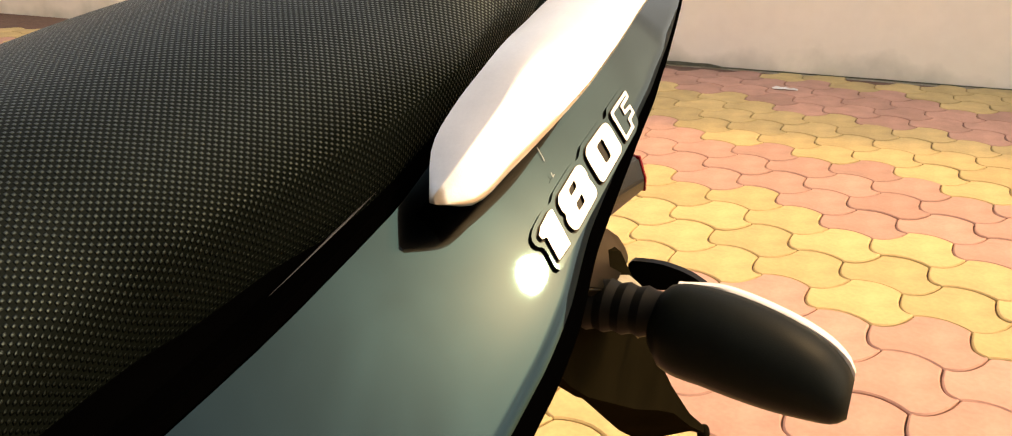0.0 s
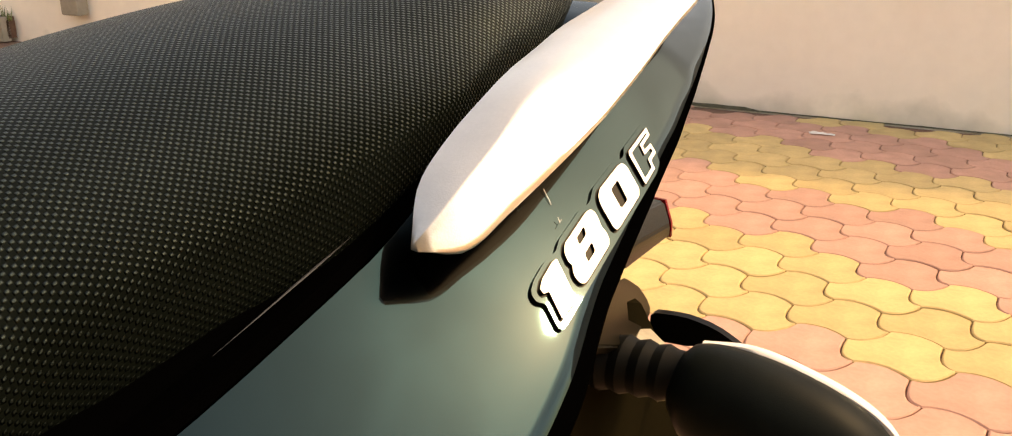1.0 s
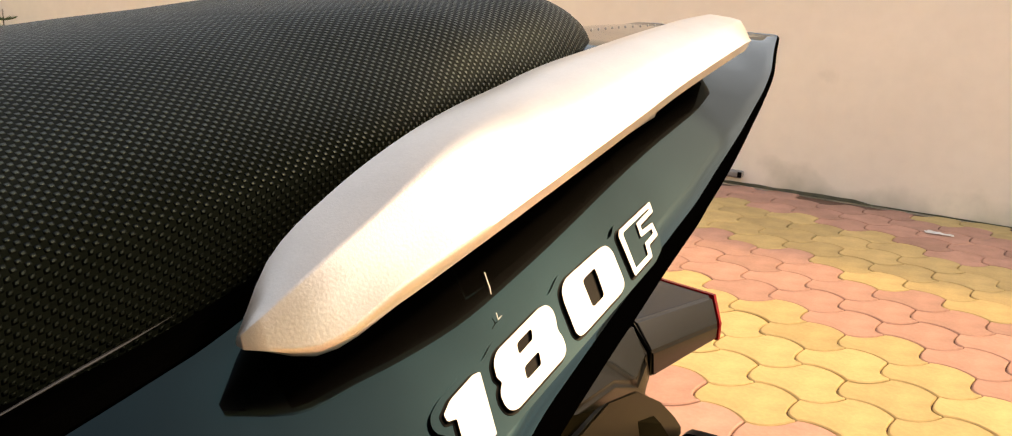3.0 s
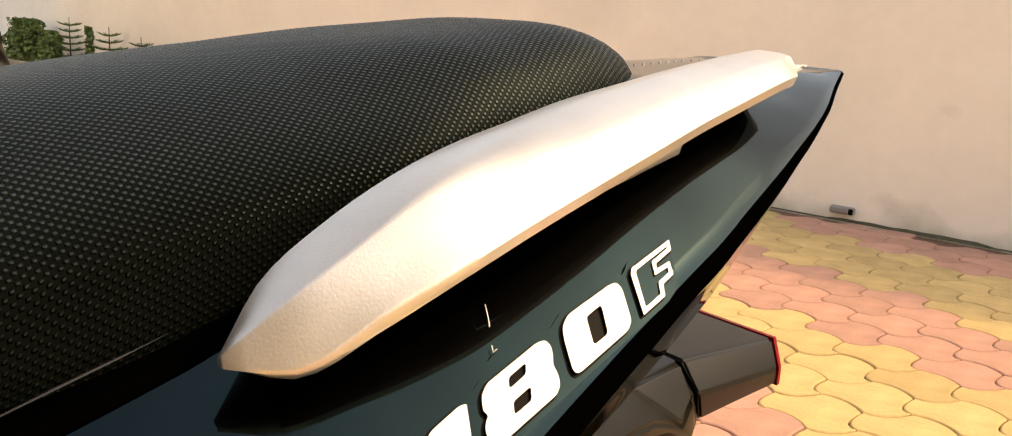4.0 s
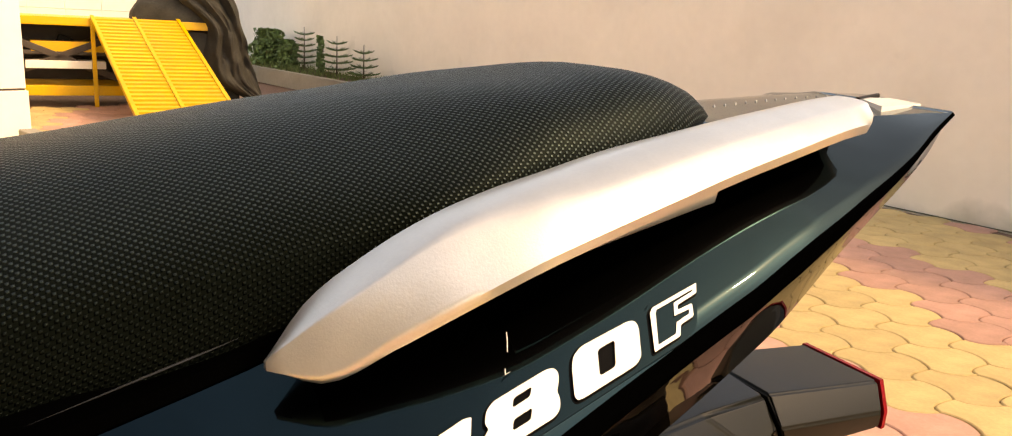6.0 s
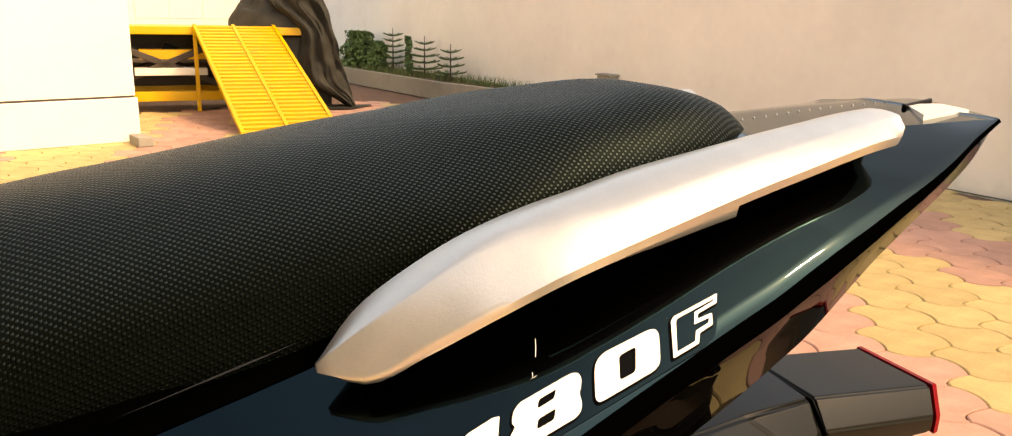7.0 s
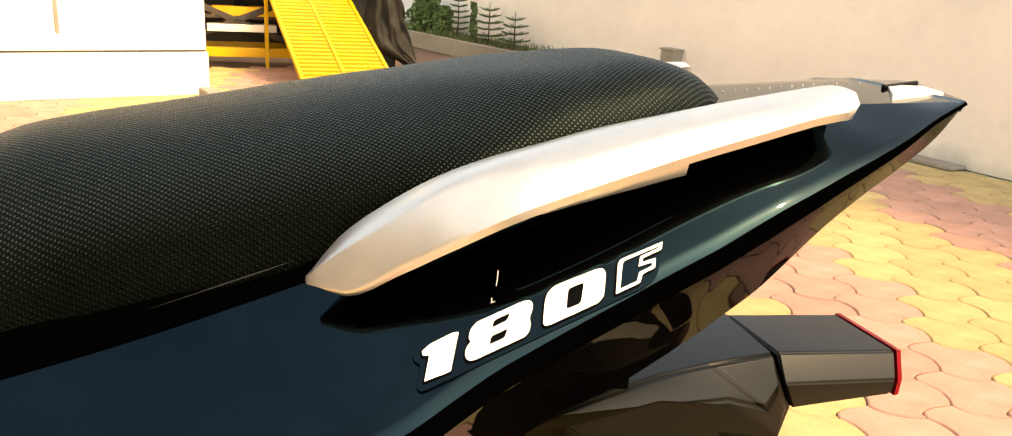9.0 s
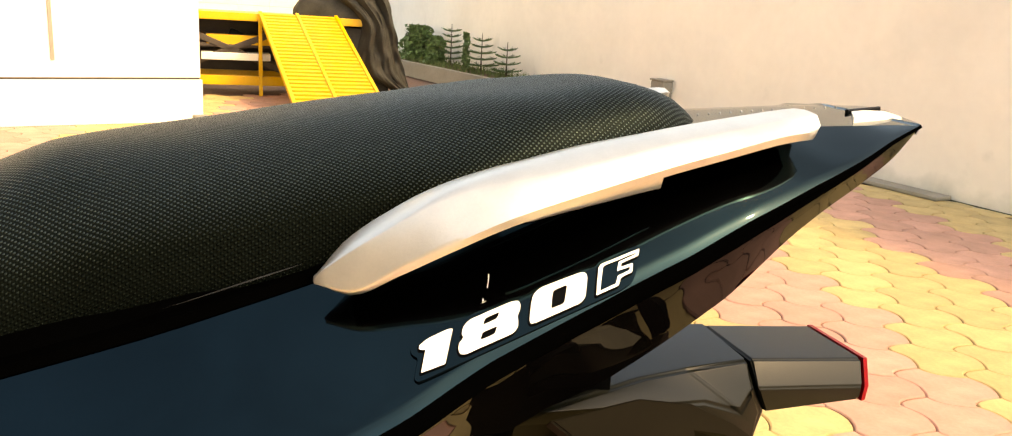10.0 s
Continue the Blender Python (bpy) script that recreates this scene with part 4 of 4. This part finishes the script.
def slimmer(*rows):
    return [(0.036 + 0.93 * (w - 0.036), 0.95 * ds, 0.95 * dz, zc - 0.003, rr) for w, ds, dz, zc, rr in smooth_rows(*rows)]


# turn indicators
for side in (0, 1):
    flip = (lambda p: M(p)) if side else (lambda p: p)
    rings = []
    for k in range(17):
        u = k / 16
        w = -0.03 + 0.075 * u
        r = 0.0144 + (0.0015 if 3 < k < 14 and k % 2 else 0) - 0.003 * u
        rings.append([flip(Q(0.147 + 0.004 * u + r * 1.0 * math.cos(a), w, -0.1055 + r * math.sin(a) + 0.003 * u)) for a in steps(0, 2 * math.pi * 15 / 16, 16)])
    ind = part("indicator", loft([[flip(Q(0.15 + ds * math.cos(a) * rr, w, zc + dz * math.sin(a) * rr)) for a in steps(0, 2 * math.pi * 19 / 20, 20)] for w, ds, dz, zc, rr in slimmer((0.036, 0.016, 0.018, -0.104, 0.75), (0.044, 0.02, 0.023, -0.105, 1), (0.07, 0.024, 0.026, -0.106, 1), (0.1, 0.0245, 0.0245, -0.11, 1), (0.122, 0.022, 0.02, -0.114, 1), (0.134, 0.018, 0.0145, -0.118, 1), (0.139, 0.012, 0.009, -0.12, 1))]), MATT, bike, "black turn indicator on a ribbed rubber stalk", 40)
    part("stalk", loft(rings), RUBBER, ind, "ribbed black rubber stalk", 30)
    rings = []
    LENS = [(0.045, 0.0095, 0.0208, -0.1045), (0.07, 0.0125, 0.0253, -0.1055), (0.1, 0.0128, 0.0241, -0.1098), (0.122, 0.0112, 0.0202, -0.1138), (0.1345, 0.0085, 0.0148, -0.1175), (0.139, 0.006, 0.009, -0.1192)]
    for w in steps(0.045, 0.139, 28):
        ds, dz, zc = table(LENS, w)
        rings.append([flip(Q(0.1605 + 0.95 * ds * max(-0.25, math.cos(a)), 0.036 + 0.93 * (w - 0.036), zc - 0.003 + 0.95 * dz * math.sin(a))) for a in steps(0, 2 * math.pi * 35 / 36, 36)])
    part("lens", loft(rings), CLEAR, ind, "clear ribbed lens", 40)


# ---- raised badge ----
def glyph(name, outlines, offset, depth, base, mat, parent, label="", bev=0.0):
    """A flat sign cut from outlines (holes included), laid on the side panel and raised."""
    cu = bpy.data.curves.new(name, "CURVE")
    cu.dimensions, cu.fill_mode, cu.offset = "2D", "BOTH", offset
    cu.extrude, cu.bevel_depth, cu.bevel_resolution = depth / 2, bev, 1
    for pts in outlines:
        sp = cu.splines.new("POLY")
        sp.points.add(len(pts) - 1)
        for q, (x, y) in zip(sp.points, pts):
            q.co = (x, y, 0, 1)
        sp.use_cyclic_u = True
    tmp = new(name + "_outline", cu)
    me = bpy.data.meshes.new_from_object(tmp.evaluated_get(bpy.context.evaluated_depsgraph_get()))
    bpy.data.objects.remove(tmp)
    bmx = bmesh.new()
    bmx.from_mesh(me)
    bmesh.ops.remove_doubles(bmx, verts=bmx.verts[:], dist=1e-6)
    bmx.normal_update()
    for f in bmx.faces:
        f.material_index = 1 if abs(f.normal.z) < 0.5 else 0
    for v in bmx.verts:
        v.co = badge_place(v.co.x, v.co.y, base + depth / 2 + v.co.z)
    return part(name, bmx, [mat, BLACK], parent, label, 30)


def badge_place(x, y, h):
    """x along the writing and y up the panel, in metres on the badge."""
    s, w = 0.0311 + x, 0.03 - y / 1.26
    return Q(s, w + 0.6 * h, -0.0184 + 0.326 * s - 0.765 * w + 0.79 * h)


def rounded(pts, r, n=4):
    out = []
    m = len(pts)
    for i in range(m):
        p0, p1, p2 = (Vector((*pts[(i + d) % m], 0)) for d in (-1, 0, 1))
        a, b = (p0 - p1), (p2 - p1)
        k = min(r, a.length * 0.48, b.length * 0.48)
        a, b = p1 + a.normalized() * k, p1 + b.normalized() * k
        for j in range(n + 1):
            t = j / n
            q = a * (1 - t) ** 2 + p1 * 2 * t * (1 - t) + b * t * t
            out.append((q.x, q.y))
    return out


def mm(*pts, r=0.8):
    return rounded([(x / 1000, y / 1000) for x, y in pts], r / 1000)


ONE = [mm((4.1, 0.2), (13.4, -0.1), (19.1, 12.8), (17.0, 13.4), (8.8, 12.7), (5.5, 11.3), (5.3, 9.5), (7.5, 8.6), r=0.5)]
EIGHT = [
    mm((19.2, 3.4), (19.5, 1.3), (21.4, 0.3), (40.5, 1.0), (42.7, 2.3), (43.9, 5.0), (43.9, 7.2), (45.6, 9.3), (46.6, 11.7), (46.0, 13.7), (43.5, 14.4), (26.0, 13.7), (23.2, 12.0), (21.7, 8.9), (22.3, 7.4), (20.1, 5.9), r=1.2),
    mm((28.0, 3.6), (33.9, 3.8), (35.6, 6.6), (29.5, 6.3), r=0.9),
    mm((30.4, 9.3), (36.3, 9.7), (37.9, 12.0), (31.8, 11.7), r=0.9),
]
ZERO = [mm((47.9, 3.2), (48.3, 1.8), (50.2, 1.5), (68.9, 2.1), (71.6, 3.5), (75.4, 12.2), (75.0, 14.5), (72.6, 15.2), (56.0, 15.4), (52.6, 13.8), (50.9, 11.0), r=1.6), mm((57.3, 4.7), (63.0, 4.8), (66.5, 12.1), (60.3, 12.0), r=1.2)]
EFF = ((76.0, 2.6), (86.0, 3.0), (88.0, 6.0), (93.3, 6.4), (95.0, 10.2), (89.6, 10.6), (90.4, 12.0), (98.2, 12.4), (99.9, 15.4), (82.4, 15.2), (80.8, 14.0))
EFF_OUT = mm(*EFF, r=0.5)
EFF_IN = mm((78.2, 4.0), (85.1, 4.3), (87.1, 7.3), (92.3, 7.7), (93.1, 9.0), (87.5, 9.4), (89.6, 13.2), (97.3, 13.6), (97.7, 14.1), (83.3, 13.9), (82.5, 13.2), r=0.3)
PLATE = mm((2.4, 11.3), (2.6, 9.2), (4.6, 7.1), (1.6, -0.6), (2.6, -2.3), (6.0, -2.4), (86.9, 1.2), (92.5, 2.6), (95.0, 5.5), (101.2, 16.0), (100.0, 17.6), (83.5, 17.6), (80.5, 15.6), (77.6, 15.6), (75.1, 17.2), (56.2, 17.6), (50.3, 15.4), (47.6, 15.6), (44.5, 16.6), (27.0, 16.0), (22.5, 14.4), (19.6, 15.0), (15.6, 15.4), (7.4, 14.6), (3.6, 13.2), r=1.4)
badge = glyph("badge", [PLATE], 0.0, 0.0015, 0.0, PAINT, bike, "raised model badge in white on a dark plate")
for outl in (ONE, EIGHT, ZERO, [EFF_OUT]):
    glyph("outline", outl[:1], 0.00055, 0.0004, 0.0013, BLACK, badge, "black outline")
for nm, outl in (("digit_one", ONE), ("digit_eight", EIGHT), ("digit_zero", ZERO), ("letter_f", [EFF_OUT, EFF_IN])):
    glyph(nm, outl, 0.0, 0.0013, 0.0015, WHITE, badge, "white raised character")
glyph("inlay", [EFF_IN], 0.0, 0.0006, 0.0016, PAINT, badge, "dark grey inlay")
# rear wheel under the tail, mostly out of sight
wheel = part("rear_wheel", loft([[Q(-0.32 + r * math.cos(a), MID + w, 0.3 - HZ + r * math.sin(a)) for a in steps(0, 2 * math.pi * 47 / 48, 48)] for r, w in ((0.215, -0.04), (0.26, -0.062), (0.29, -0.05), (0.3, 0.0), (0.29, 0.05), (0.26, 0.062), (0.215, 0.04))], caps=False), RUBBER, bike, "black rear tyre", 40)
part("rim", loft([[Q(-0.32 + r * math.cos(a), MID + w, 0.3 - HZ + r * math.sin(a)) for a in steps(0, 2 * math.pi * 47 / 48, 48)] for r, w in ((0.03, -0.05), (0.2, -0.03), (0.217, -0.042), (0.217, 0.042), (0.2, 0.03), (0.03, 0.05))], caps=True), BLACK, wheel, "black wheel rim")
part("underbody", loft([[Q(s, MID - hw, z0), Q(s, MID + hw, z0), Q(s, MID + hw, z1), Q(s, MID - hw, z1)] for s, hw, z0, z1 in ((-0.5, 0.07, -0.35, -0.2), (-0.3, 0.07, -0.3, -0.12), (0.0, 0.05, -0.17, -0.06), (0.15, 0.04, -0.12, -0.02))]), BLACK, bike, "black plastic underbody")
part("swing_arm", box(Q(-0.8, MID + 0.07, -0.64), Q(-0.28, MID + 0.09, -0.58), bevel=0.006), BLACK, bike)

# ---- paving blocks ----
PL_, PW_ = 0.25, 0.21125
ROW, NEXT = Vector((0.2411, 0.0185)), Vector((0.1233, -0.1835))  # from block to block along a row, and to the next row
GAP, TOPZ = 0.0022, 0.0


WAVE = [(0.0, 0.0), (0.07, -0.0035), (0.14, -0.003), (0.22, 0.004), (0.3, 0.017), (0.38, 0.034), (0.44, 0.052), (0.5, 0.072), (0.58, 0.0745), (0.66, 0.072), (0.74, 0.066), (0.82, 0.056), (0.9, 0.038), (0.95, 0.022)]
BULGE = [(-0.011, 0.032), (-0.02, 0.065), (-0.025, 0.098), (-0.024, 0.121), (-0.016, 0.14), (-0.006, 0.15)]


def laid(x, y):
    """From the block's own measures to how it lies in the yard."""
    v = ROW * (x / PL_) - (NEXT - ROW * 0.5) * (y / PW_)
    return v.x, v.y


START = Vector((0.1281, -0.2676)) - NEXT - Vector(laid(-0.025, -0.088))


def block_outline():
    """Wavy interlocking block: hollow and bulge along its sides, a bow at its ends."""
    out = [(u * PL_, y) for u, y in WAVE]
    out += [(PL_, 0.0)] + [(PL_ + dx, -d * 0.139 / 0.155) for dx, d in BULGE]
    low = [(u + 0.5, y) for u, y in WAVE if u < 0.5]
    low = [(u - 0.5, y) for u, y in WAVE if u >= 0.5] + low + [(1.0, 0.072)]
    out += [(u * PL_, y - PW_) for u, y in low[::-1]]
    out += [(dx, -d * 0.139 / 0.155) for dx, d in BULGE[::-1]]
    return out


def block_mesh(name, mat):
    o = [laid(x, y) for x, y in block_outline()]
    b = bmesh.new()
    n = len(o)
    norm = []
    for i in range(n):
        a, c = Vector(o[i - 1]), Vector(o[(i + 1) % n])
        d = (c - a).normalized()
        norm.append(Vector((d.y, -d.x)))
    up = [b.verts.new((*(Vector(p) - q * (GAP + 0.004)), 0.0)) for p, q in zip(o, norm_out(o, norm))]
    mid = [b.verts.new((*(Vector(p) - q * GAP), -0.0035)) for p, q in zip(o, norm_out(o, norm))]
    b.faces.new(up)
    for i in range(n):
        j = (i + 1) % n
        b.faces.new((up[i], mid[i], mid[j], up[j]))
    lowv = [b.verts.new((v.co.x, v.co.y, -0.014)) for v in mid]
    for i in range(n):
        j = (i + 1) % n
        b.faces.new((mid[i], lowv[i], lowv[j], mid[j]))
    bmesh.ops.recalc_face_normals(b, faces=b.faces[:])
    me = bpy.data.meshes.new(name)
    b.to_mesh(me)
    b.free()
    me.materials.append(mat)
    return me


def norm_out(o, norm):
    """Outward normals of the outline."""
    area = sum(a[0] * c[1] - c[0] * a[1] for a, c in zip(o, o[1:] + o[:1]))
    return [q if area > 0 else -q for q in norm]


def is_yellow(x, y):
    q = y + 0.55 * x + 0.12 * noise.noise(Vector((x * 1.5, y * 1.5, 2)))
    return (q + 0.4) % 1.5 < 0.8


MESH = {True: block_mesh("paver_yellow", YELLOW), False: block_mesh("paver_pink", PINK)}
near, far = [], []
for j in range(-16, 34):
    for i in range(-62, 46):
        x, y = START + ROW * (i - j // 2) + NEXT * j
        if y > wall_y(x) - 0.02 or y - PW_ < -5.38 or x < -8.2 or x > 6.8:
            continue
        cx, cy = x + PL_ / 2, y - PW_ / 2
        d = math.hypot(cx - 0.0, (cy + 0.2) * 0.8)
        (near if -2.0 < cx < 1.6 and -1.3 < cy < 1.5 else far).append((x, y, cx, cy, d))
near.sort(key=lambda r: r[4])
far += near[290:]
rng = random.Random(11)
for x, y, cx, cy, d in near[:290]:
    ob = new("paver", MESH[is_yellow(cx, cy)])
    ob.parent = pavement
    ob.matrix_basis = pose(x, y, TOPZ + rng.uniform(-0.0015, 0.0015), rng.uniform(-0.4, 0.4), rng.uniform(-0.4, 0.4), 0)
for col in (True, False):
    vv, ff = [], []
    src = MESH[col]
    base = [tuple(v.co) for v in src.vertices]
    polys = [tuple(p.vertices) for p in src.polygons]
    for x, y, cx, cy, d in far:
        if is_yellow(cx, cy) != col:
            continue
        k, dz = len(vv), rng.uniform(-0.0015, 0.0015)
        vv += [(a + x, b + y, c + dz) for a, b, c in base]
        ff += [tuple(i + k for i in p) for p in polys]
    me = bpy.data.meshes.new("pavers_beyond")
    me.from_pydata(vv, [], ff)
    me.materials.append(YELLOW if col else PINK)
    ob = tagged(new("pavers_beyond", me), kind="stuff")
    ob.parent = pavement
